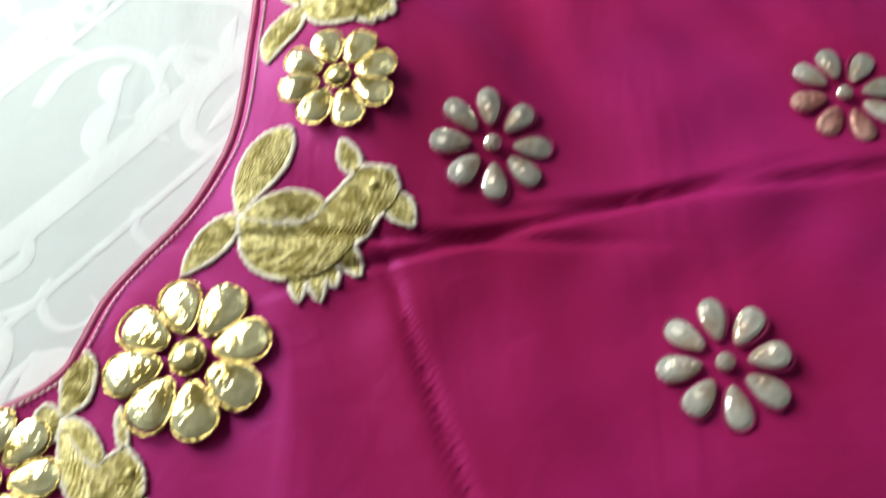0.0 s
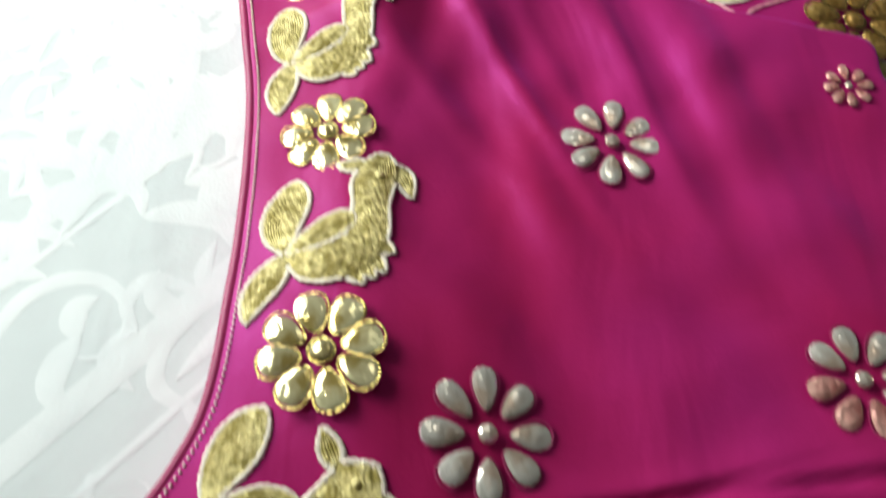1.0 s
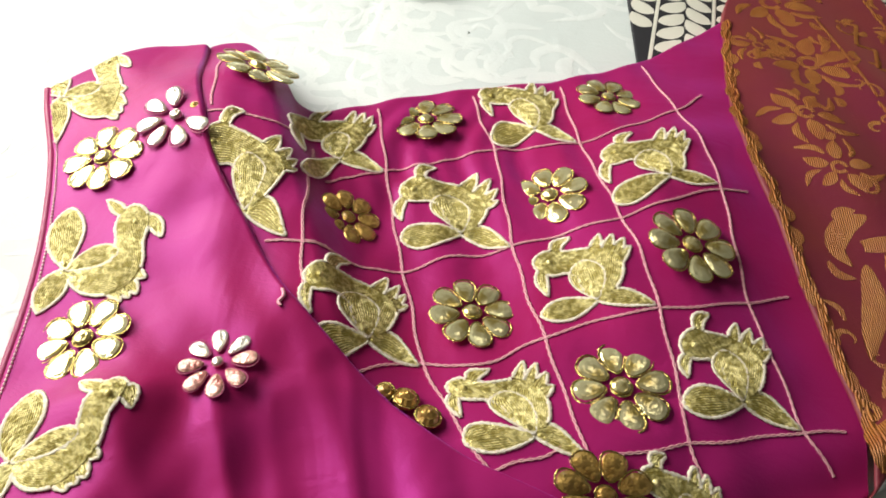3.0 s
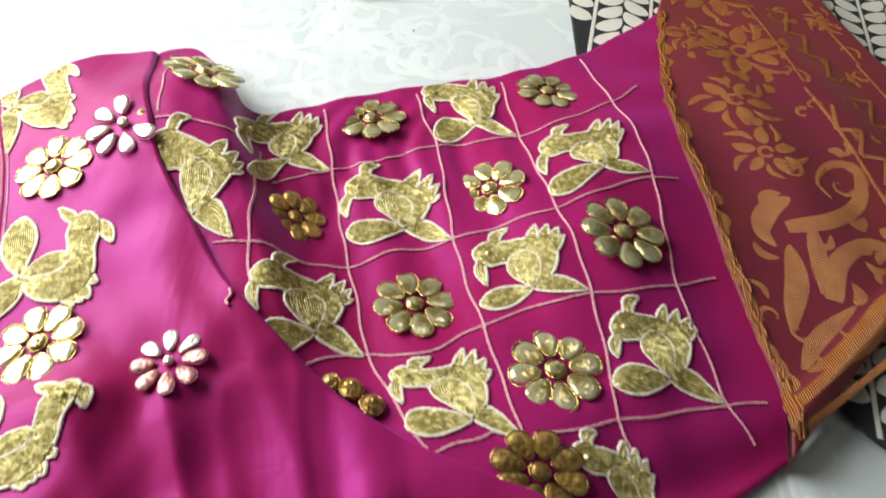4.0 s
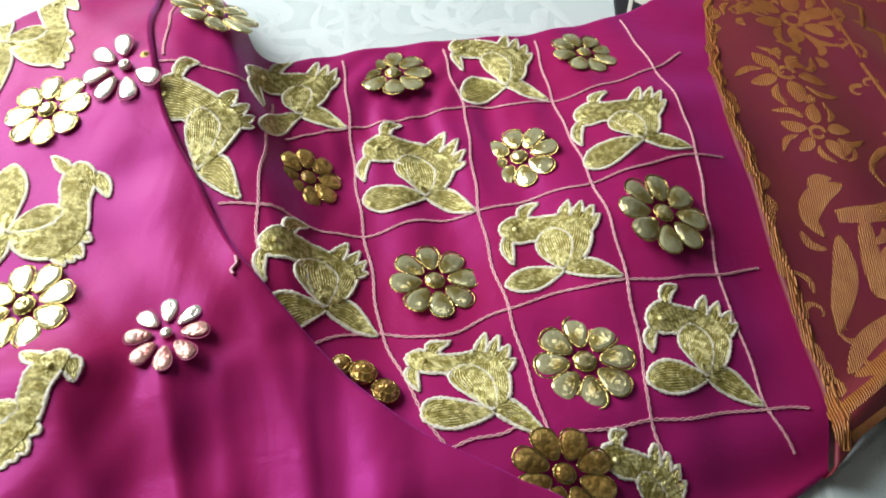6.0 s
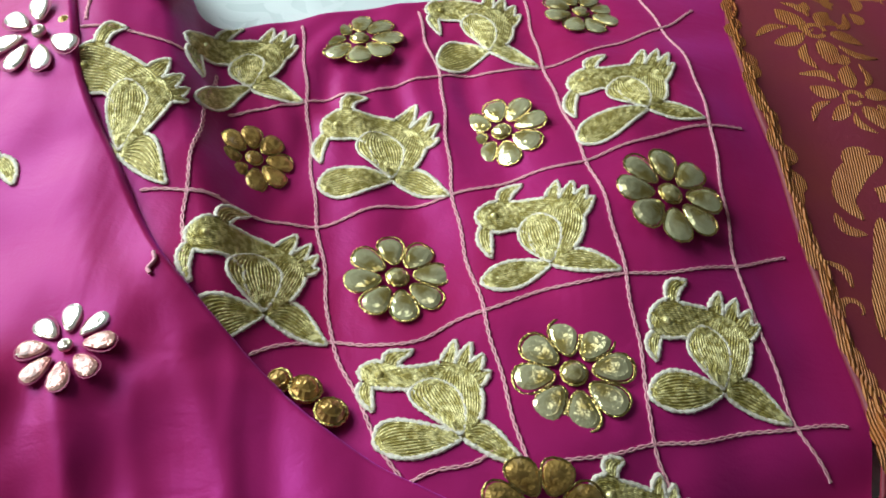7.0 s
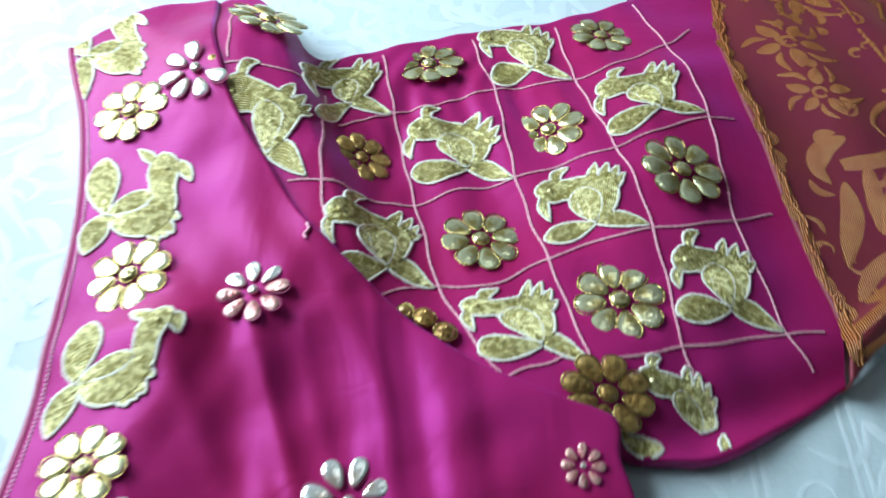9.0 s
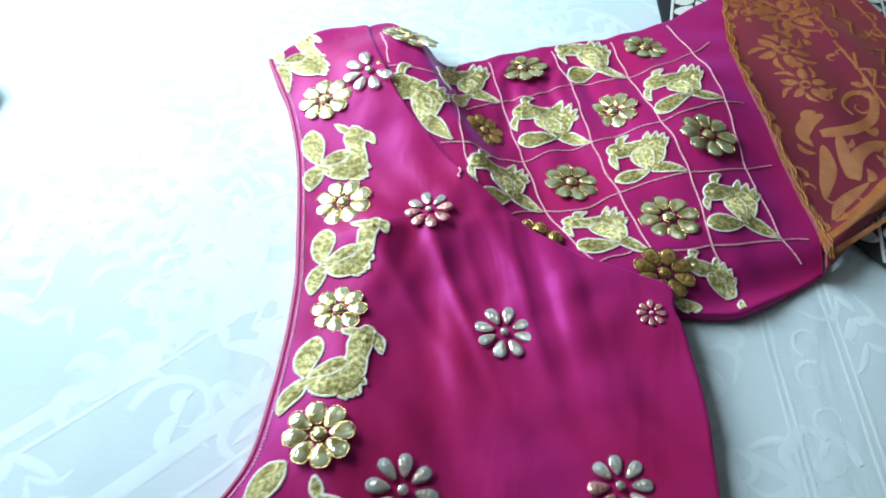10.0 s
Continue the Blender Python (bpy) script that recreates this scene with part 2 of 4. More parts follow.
def ripples(x, y):
    """Soft wrinkles and pressed creases of the bodice."""
    z = 0.0024 * crease(x, y, -0.050, -0.026, -0.055, -0.070, 0.014, 0.009) + 0.0007 * crease(x, y, -0.026, -0.036, -0.014, -0.062, 0.004)
    z = z + 0.0017 * crease(x, y, -0.002, -0.028, 0.010, -0.070, 0.007, 0.005) + 0.0019 * crease(x, y, 0.022, -0.034, 0.036, -0.085, 0.011, 0.008) + 0.0016 * crease(x, y, -0.028, -0.030, -0.020, -0.075, 0.006)
    z = z - 0.0007 * crease(x, y, 0.048, -0.045, 0.056, -0.110, 0.010) - 0.0005 * crease(x, y, -0.036, -0.028, -0.030, -0.055, 0.008)
    z = z + 0.0014 * crease(x, y, -0.048, -0.018, -0.018, -0.007, 0.006, 0.010) + 0.0010 * crease(x, y, -0.042, 0.030, -0.048, 0.070, 0.007)
    z = z + 0.0008 * crease(x, y, -0.010, -0.010, 0.000, -0.030, 0.004) + 0.0006 * crease(x, y, -0.068, 0.015, -0.060, -0.010, 0.006)
    z = z + 0.0009 * crease(x, y, -0.006, -0.085, 0.004, -0.130, 0.012) - 0.0008 * crease(x, y, -0.030, -0.080, -0.024, -0.115, 0.010)
    z = z + 0.0027 * crease(x, y, -0.0500, -0.0245, -0.006, -0.0160, 0.0170, 0.0075) + 0.0006 * crease(x, y, -0.016, -0.0165, -0.004, 0.000, 0.006, 0.004)
    z = z + 0.0007 * crease(x, y, 0.0015, -0.0231, 0.0066, -0.0481, 0.0026) - 0.0006 * crease(x, y, 0.0101, -0.0258, 0.0163, -0.052, 0.003)
    z = z + 0.0006 * crease(x, y, -0.0144, -0.0354, -0.0078, -0.0542, 0.003) + 0.0010 * crease(x, y, -0.0308, -0.0202, -0.0371, -0.0387, 0.005)
    z = z + 0.0010 * crease(x, y, -0.0505, -0.034, -0.0374, -0.055, 0.004) + 0.0009 * crease(x, y, -0.0218, -0.0473, -0.0151, -0.0638, 0.0025)
    z = z + 0.0007 * crease(x, y, 0.0190, -0.0321, 0.0244, -0.0615, 0.004) - 0.0006 * crease(x, y, 0.0300, -0.0367, 0.0381, -0.083, 0.004)
    z = z + 0.0007 * crease(x, y, -0.041, -0.1490, 0.040, -0.1395, 0.005) - 0.0013 * crease(x, y, -0.056, -0.1495, -0.038, -0.1510, 0.0010) - 0.0015 * crease(x, y, -0.040, -0.1508, -0.006, -0.1442, 0.0011)
    z = z - 0.0015 * crease(x, y, -0.006, -0.1442, 0.060, -0.1400, 0.0012) - 0.0010 * crease(x, y, -0.052, -0.170, -0.044, -0.200, 0.0010)
    z = z + 0.0005 * np.sin(x * 90 + y * 140 + 3 * np.sin(x * 50 - y * 20)) * np.sin(y * 60 - x * 35 + 1)
    return z + 0.0003 * np.sin(x * 260 + 4 * np.sin(y * 61)) * np.sin(y * 83 + x * 70)


def bodice(x, y):
    return height(x, y) + 0.002 + ripples(x, y)


def sleeve(x, y):
    x, y = np.asarray(x, float), np.asarray(y, float)
    z = height(x, y) + 0.0006 * np.sin(x * 260 + y * 70) * bump(x, y, 0.04, 0.06, 0.07, 0.07)
    z = z + 0.0004 * np.sin(x * 110 + y * 150 + 3 * np.sin(x * 60 - y * 30))
    z = z + 0.0004 * np.sin(x * 620 + 4 * np.sin(y * 90)) * bump(x, y, 0.01, 0.085, 0.045, 0.035)
    return z - 0.0042 * crease(x, y, 0.066, -0.048, 0.132, -0.022, 0.009) - 0.0012 * crease(x, y, 0.006, 0.100, 0.000, 0.055, 0.004) + 0.0012 * crease(x, y, 0.070, -0.020, 0.100, 0.000, 0.008)


NECK = [(-0.215, -0.280), (-0.215, -0.225), (-0.165, -0.192), (-0.1267, -0.1759), (-0.1164, -0.170), (-0.1132, -0.1645), (-0.1097, -0.1558), (-0.104, -0.1487), (-0.0957, -0.1408), (-0.0905, -0.1336), (-0.0863, -0.1247), (-0.0843, -0.1135), (-0.0832, -0.095), (-0.0828, -0.075), (-0.0842, -0.045), (-0.0876, -0.020), (-0.0913, 0.0039), (-0.0958, 0.0274), (-0.1047, 0.0564), (-0.1164, 0.0826), (-0.1205, 0.0925)]
ARM = [(0.0638, -0.0405), (0.0500, -0.0355), (0.0400, -0.0318), (0.0290, -0.0275), (0.0170, -0.0210), (0.0052, -0.0124), (-0.0048, -0.0045), (-0.0140, 0.0035), (-0.0226, 0.0118), (-0.0315, 0.0235), (-0.0400, 0.0365), (-0.0480, 0.0478), (-0.0548, 0.0600), (-0.0600, 0.0735), (-0.0665, 0.0910), (-0.0740, 0.1238)]
SIDE = [(0.060, -0.280), (0.063, -0.220), (0.067, -0.160), (0.0698, -0.1212), (0.0706, -0.0916), (0.0678, -0.0632), (0.0645, -0.0510), (0.0638, -0.0405)]
SHOULDER = [(-0.1205, 0.0925), (-0.1095, 0.1060), (-0.0965, 0.1190), (-0.0870, 0.1230), (-0.0800, 0.1238), (-0.0740, 0.1238)]
SLEEVE_TOP = [(-0.0740, 0.1238), (-0.0690, 0.1295), (-0.0600, 0.1315), (-0.0500, 0.1195), (-0.0400, 0.1040), (-0.0320, 0.0955), (-0.014, 0.1056), (0.0077, 0.1165), (0.0307, 0.124), (0.0546, 0.1319), (0.080, 0.1444), (0.093, 0.1533), (0.1131, 0.1723), (0.128, 0.187)]
SLEEVE_LOW = [(0.0638, -0.0405), (0.0670, -0.0465), (0.0800, -0.0470), (0.0950, -0.0440), (0.1200, -0.0292), (0.1345, -0.0190)]
SEAM = [(0.1345, -0.0200), (0.1360, -0.002), (0.1330, 0.0165), (0.1290, 0.0431), (0.1265, 0.0677), (0.1225, 0.0924), (0.1215, 0.1299), (0.128, 0.187)]
BORDER_LOW = [(0.1345, -0.0200), (0.1535, 0.0007), (0.175, 0.0225), (0.1961, 0.0438)]
BORDER_TOP = [(0.128, 0.187), (0.134, 0.205), (0.150, 0.236), (0.172, 0.262)]
BORDER_END = [(0.1961, 0.0438), (0.213, 0.088), (0.2259, 0.1381), (0.2162, 0.1671), (0.2078, 0.1995), (0.200, 0.235), (0.172, 0.262)]


def coons(low, top, left, right, nu, nv):
    """A sheet between four curves: low and top run from left to right, left and right from low to top."""
    u, v = np.linspace(0, 1, nu)[None, :, None], np.linspace(0, 1, nv)[:, None, None]
    c0, c1 = glide(low, nu)[None], glide(top, nu)[None]
    d0, d1 = glide(left, nv)[:, None], glide(right, nv)[:, None]
    flat = (1 - u) * (1 - v) * c0[:, :1] + u * (1 - v) * c0[:, -1:] + (1 - u) * v * c1[:, :1] + u * v * c1[:, -1:]
    return (1 - v) * c0 + v * c1 + (1 - u) * d0 + u * d1 - flat


def cloth(name, xy, surface, drops, mat, parent, label, roll=0.0018):
    """A sheet of cloth with rolled edges. drops: how far each edge falls (left, right, low, top); None: to the bed, 0: not at all."""
    xyz = np.concatenate([xy, surface(xy[..., 0], xy[..., 1])[..., None]], -1)
    for edge, drop in enumerate(drops):
        if drop == 0:
            continue
        axis = 1 if edge < 2 else 0
        a = np.moveaxis(xyz, axis, 0)
        first, second = (a[0], a[2]) if edge in (0, 2) else (a[-1], a[-3])
        away = (first - second)[:, :2]
        away = away / (np.linalg.norm(away, axis=1, keepdims=True) + 1e-9)
        fall = first[:, 2] - 0.0006 if drop is None else np.full(len(first), drop)
        extra = []
        for k, (o, d) in enumerate(((0.45, 0.08), (0.8, 0.3), (1.0, 0.65), (0.95, 1.0))):
            row = first.copy()
            row[:, :2] += away * roll * o
            row[:, 2] -= np.where(fall > 2 * roll, roll * 1.6 * d + (fall - roll * 1.6) * (d > 0.9), fall * d)
            extra.append(row)
        extra = np.array(extra)
        a = np.concatenate([extra[::-1], a]) if edge in (0, 2) else np.concatenate([a, extra])
        xyz = np.moveaxis(a, 0, axis)
    return mesh_part(name, grid_mesh(name, xyz), mat, parent, label)


# ---- the room and the bed ----
def box(name, x0, x1, y0, y1, z0, z1, mat, kind="structure", label="", parent=None):
    bm = bmesh.new()
    bmesh.ops.create_cube(bm, size=1.0, matrix=Matrix.LocRotScale(((x0 + x1) / 2, (y0 + y1) / 2, (z0 + z1) / 2), None, (x1 - x0, y1 - y0, z1 - z0)))
    return tagged(part(name, bm, mat, parent, label), kind=kind)


box("floor", -0.58, 2.2, -2.2, 2.2, -0.62, -0.55, FLOOR)
box("ceiling", -0.58, 2.2, -2.2, 2.2, 2.15, 2.2, WALL)
box("wall_north", -0.58, 2.2, 2.1, 2.2, -0.55, 2.15, WALL)
box("wall_south", -0.58, 2.2, -2.2, -2.1, -0.55, 2.15, WALL)
box("wall_east", 2.1, 2.2, -2.1, 2.1, -0.55, 2.15, WALL)


def wall_with_opening(name, x0, x1, y0, y1, z0, z1, oy0, oy1, oz0, oz1):
    """A wall across x with one opening through it."""
    bm = bmesh.new()
    for a, b, c, d in ((y0, oy0, z0, z1), (oy1, y1, z0, z1), (oy0, oy1, z0, oz0), (oy0, oy1, oz1, z1)):
        bmesh.ops.create_cube(bm, size=1.0, matrix=Matrix.LocRotScale(((x0 + x1) / 2, (a + b) / 2, (c + d) / 2), None, (x1 - x0, b - a, d - c)))
    return tagged(part(name, bm, WALL), kind="structure")


wall_with_opening("wall_west", -0.58, -0.46, -2.1, 2.1, -0.55, 2.15, -0.04, 0.56, 0.12, 0.62)

bed = tagged(new("bed"), "low bed covered with a white woven bed sheet", "bed")
bm = bmesh.new()
bmesh.ops.create_cube(bm, size=1.0, matrix=Matrix.LocRotScale((0.46, 0.2, -0.28), None, (1.8, 2.0, 0.54)))
bmesh.ops.bevel(bm, geom=bm.edges[:], offset=0.04, segments=3, affect="EDGES", profile=0.5)
part("mattress", bm, SHEET, bed)


def sheet_height(x, y):
    return 0.0006 * np.sin(x * 31 + np.sin(y * 23) * 2) + 0.0005 * np.sin(y * 47 + x * 19) - 0.0012


gx, gy = np.meshgrid(np.linspace(-0.43, 1.33, 240), np.linspace(-0.75, 1.15, 260))
bed_sheet = tagged(mesh_part("bed_sheet", grid_mesh("bed_sheet", np.stack([gx, gy, sheet_height(gx, gy)], -1)), SHEET), "white bed sheet with tone-on-tone woven scroll pattern", "bed sheet")

# ---- the blouse ----
blouse = tagged(new("blouse"), "magenta silk blouse with gold bird and flower embroidery, on bed", "blouse")
NECK = [(x + 0.0026, y) for x, y in NECK]
SHOULDER[0] = NECK[-1]
body_xy = coons([NECK[0], (-0.08, -0.285), SIDE[0]], SHOULDER, NECK, SIDE[:-1] + ARM, 170, 300)
bodice_cloth = cloth("bodice", body_xy, bodice, (None, 0.0036, None, None), SILK, blouse, "plain magenta silk front with soft wrinkles")
sleeve_xy = coons(SLEEVE_LOW, SLEEVE_TOP, ARM, SEAM, 200, 180)
sleeve_cloth = cloth("sleeve", sleeve_xy, sleeve, (0.0, 0.0, None, None), SILK, blouse, "magenta silk sleeve")


def border_lie(x, y):
    return height(x, y) + 0.0018 + 0.0015 * np.sin(x * 150 + y * 40) * bump(x, y, 0.17, 0.12, 0.05, 0.08) + 0.003 * crease(x, y, 0.142, -0.006, 0.196, 0.048, 0.004)


border_xy = coons(BORDER_LOW, BORDER_TOP, SEAM, BORDER_END, 110, 180)
border_cloth = cloth("sleeve_border", border_xy, border_lie, (0.0015, None, None, None), BROCADE, blouse, "rust and magenta brocade border with orange woven paisleys")

BODY_POLY = np.concatenate([glide(NECK, 120), glide(SHOULDER, 30)[1:], glide(SIDE[:-1] + ARM, 120)[::-1]])
SLEEVE_POLY = np.concatenate([glide(SLEEVE_LOW, 40), glide(SEAM, 40)[1:], glide(SLEEVE_TOP, 80)[::-1][1:], glide(ARM, 60)[::-1]])

# piping round the neck, with a row of small stitches beside it
neck_line = glide(NECK, 700)
bm = bmesh.new()
tube(bm, np.c_[neck_line[:, 0] - 0.0014, neck_line[:, 1], bodice(*neck_line.T) - 0.0012], 0.0013, 8)
part("neck_piping", bm, PIPING, blouse, "dark corded piping along the neckline")
bm = bmesh.new()
for k in range(0, 699, 2):
    a, b = neck_line[k], neck_line[k + 1]
    tube(bm, [(*(a + (0.0006, 0)), float(bodice(*a)) + 0.0003), (*(b + (0.0006, 0)), float(bodice(*b)) + 0.0003)], 0.00028, 5)
part("neck_stitching", bm, PALE_THREAD, blouse, "row of pale gold hand stitches")


# ---- embroidered birds ----
# each piece: its spine in millimetres from the root of the tail, half width, and how it ends
NECK_BIRD = [
    ("tail_leaf", [(0.11, 0.09), (2.04, 5.79), (5.77, 11.87), (9.95, 16.98)], 4.47, "round"),
    ("tail_leaf", [(0.0, 0.0), (-3.4, -2.4), (-7.27, -5.67), (-11.04, -9.52)], 3.17, "point"),
    ("body", [(0.13, -0.36), (5.08, -6.03), (12.68, -7.94), (19.06, -3.78), (23.41, 0.54), (27.0, 3.37), (29.56, 5.76)], [0.47, 4.94, 5.64, 5.17, 4.82, 4.82, 2.12], "given"),
    ("wing", [(0.82, -0.37), (6.16, 0.38), (11.51, 0.48), (16.24, 0.59)], 3.29, "round"),
    ("crest", [(22.69, 5.88), (21.46, 8.77), (20.02, 12.86)], 2.0, "point"),
    ("beak", [(27.77, 0.89), (30.23, -1.7), (32.62, -5.32)], 2.59, "point"),
    ("plume", [(10.58, -10.64), (10.97, -13.74), (11.15, -17.76)], 1.65, "point"),
    ("plume", [(13.26, -10.94), (14.35, -14.06), (15.08, -17.95)], 1.65, "point"),
    ("plume", [(15.91, -9.6), (16.86, -12.36), (17.99, -15.6)], 1.65, "point"),
    ("plume", [(18.55, -7.67), (20.5, -10.46), (22.35, -13.9)], 1.88, "point"),
    ("eye", (25.8, 3.1)),
]
EDGE_BIRD = [
    ("tail_leaf", [(0.0, 0.0), (-3.13, 7.02), (-5.23, 14.15), (-6.92, 21.92)], 5.03, "round"),
    ("tail_leaf", [(0.0, 0.0), (-1.71, -4.11), (-2.65, -8.67), (-2.88, -14.04)], 4.1, "point"),
    ("body", [(0.12, -0.36), (6.66, -3.05), (12.85, -2.41), (16.09, 1.81), (14.93, 9.4), (13.49, 16.89), (12.05, 22.46)], [0.65, 3.9, 5.4, 4.6, 3.8, 4.8, 2.8], "given"),
    ("wing", [(0.06, -0.18), (3.99, 2.59), (8.05, 5.06), (12.83, 6.17)], 3.7, "round"),
    ("crest", [(10.89, 18.82), (7.22, 21.87), (3.64, 24.61)], 1.62, "point"),
    ("beak", [(16.27, 18.89), (20.06, 16.5), (23.2, 11.78)], 1.95, "point"),
    ("plume", [(12.45, -3.67), (15.37, -6.43), (18.44, -9.6)], 1.78, "point"),
    ("plume", [(14.7, -3.22), (17.62, -5.56), (20.35, -8.3)], 1.78, "point"),
    ("plume", [(16.17, -1.74), (19.35, -3.99), (22.1, -6.88)], 1.78, "point"),
    ("plume", [(17.13, 0.45), (19.95, -0.57), (22.82, -1.77)], 1.78, "point"),
    ("eye", (14.6, 16.4)),
]
SLEEVE_BIRD = [
    ("tail_leaf", [(0.36, -0.05), (-5.08, -1.98), (-10.61, -4.16), (-15.12, -5.84)], 3.8, "round"),
    ("tail_leaf", [(0.12, -0.02), (5.13, 0.44), (9.94, -0.26), (15.59, -1.52)], 2.9, "point"),
    ("body", [(0.0, 0.0), (0.33, 3.89), (1.23, 8.78), (2.06, 13.47), (2.1, 17.13)], [0.48, 4.57, 6.02, 5.05, 1.68], "given"),
    ("neck", [(3.92, 10.25), (-2.25, 12.49), (-7.92, 13.57), (-13.1, 13.1), (-17.67, 12.56)], [5.4, 5.5, 4.3, 4.8, 2.4], "given"),
    ("wing", [(0.0, 0.15), (-1.38, 4.53), (-2.81, 8.62), (-3.87, 13.13)], 4.81, "round"),
    ("crest", [(-11.49, 16.45), (-10.49, 21.05), (-6.83, 23.52)], 1.75, "point"),
    ("beak", [(-15.07, 11.06), (-15.27, 6.43), (-13.54, 1.35)], 1.65, "point"),
    ("plume", [(-0.78, 14.28), (-0.01, 17.71), (1.26, 23.16)], 1.56, "point"),
    ("plume", [(2.06, 13.47), (3.23, 17.16), (4.99, 22.77)], 1.56, "point"),
    ("plume", [(3.92, 12.2), (5.73, 15.82), (8.19, 21.41)], 1.56, "point"),
    ("plume", [(4.54, 9.63), (6.7, 13.53), (9.82, 18.06)], 1.56, "point"),
    ("eye", (-13.3, 13.0)),
]
# where the ends of a bird lie in its own pattern, in millimetres
SLEEVE_MARKS = {"root": (0, 0), "left_leaf": (-15.12, -5.84), "right_leaf": (15.59, -1.52), "head": (-17.8, 12.56), "beak": (-13.54, 1.35), "crest": (-6.83, 23.52), "plume": (1.26, 23.16), "last_plume": (9.82, 18.06), "breast": (7.53, 8.41)}
EDGE_MARKS = {"root": (0, 0), "upper_leaf": (-6.92, 21.92), "lower_leaf": (-2.88, -14.04), "crest": (3.64, 24.61), "beak": (23.2, 11.78), "head": (12.64, 22.82), "plume": (18.44, -9.6), "last_plume": (22.82, -1.77)}


def stitched_warp(marks, ends):
    """A map from a pattern's millimetres to the cloth: the even stretch that suits the ends best, bent so that each end lands in its place."""
    a = np.array([marks[k] for k in ends], float)
    b = np.array([ends[k] for k in ends], float)
    flat, *_ = np.linalg.lstsq(np.c_[a, np.ones(len(a))], b, rcond=None)
    rest = b - np.c_[a, np.ones(len(a))] @ flat
    near = np.exp(-((a[:, None] - a[None]) ** 2).sum(-1) / 81.0)
    weight = np.linalg.solve(near + 0.08 * np.eye(len(a)), rest)

    def lay(p):
        p = np.asarray(p, float)
        q = p.reshape(-1, 2)
        k = np.exp(-((q[:, None] - a[None]) ** 2).sum(-1) / 81.0)
        return (np.c_[q, np.ones(len(q))] @ flat + k @ weight).reshape(p.shape)

    return lay


def turned_lay(place, turn):
    """A map from a pattern's millimetres to the cloth by a place and an even stretch."""
    ma = np.array(turn).reshape(2, 2)
    return lambda p: np.asarray(p, float) / 1000 @ ma.T + place


RANK = {"wing": 3, "body": 2, "neck": 1}


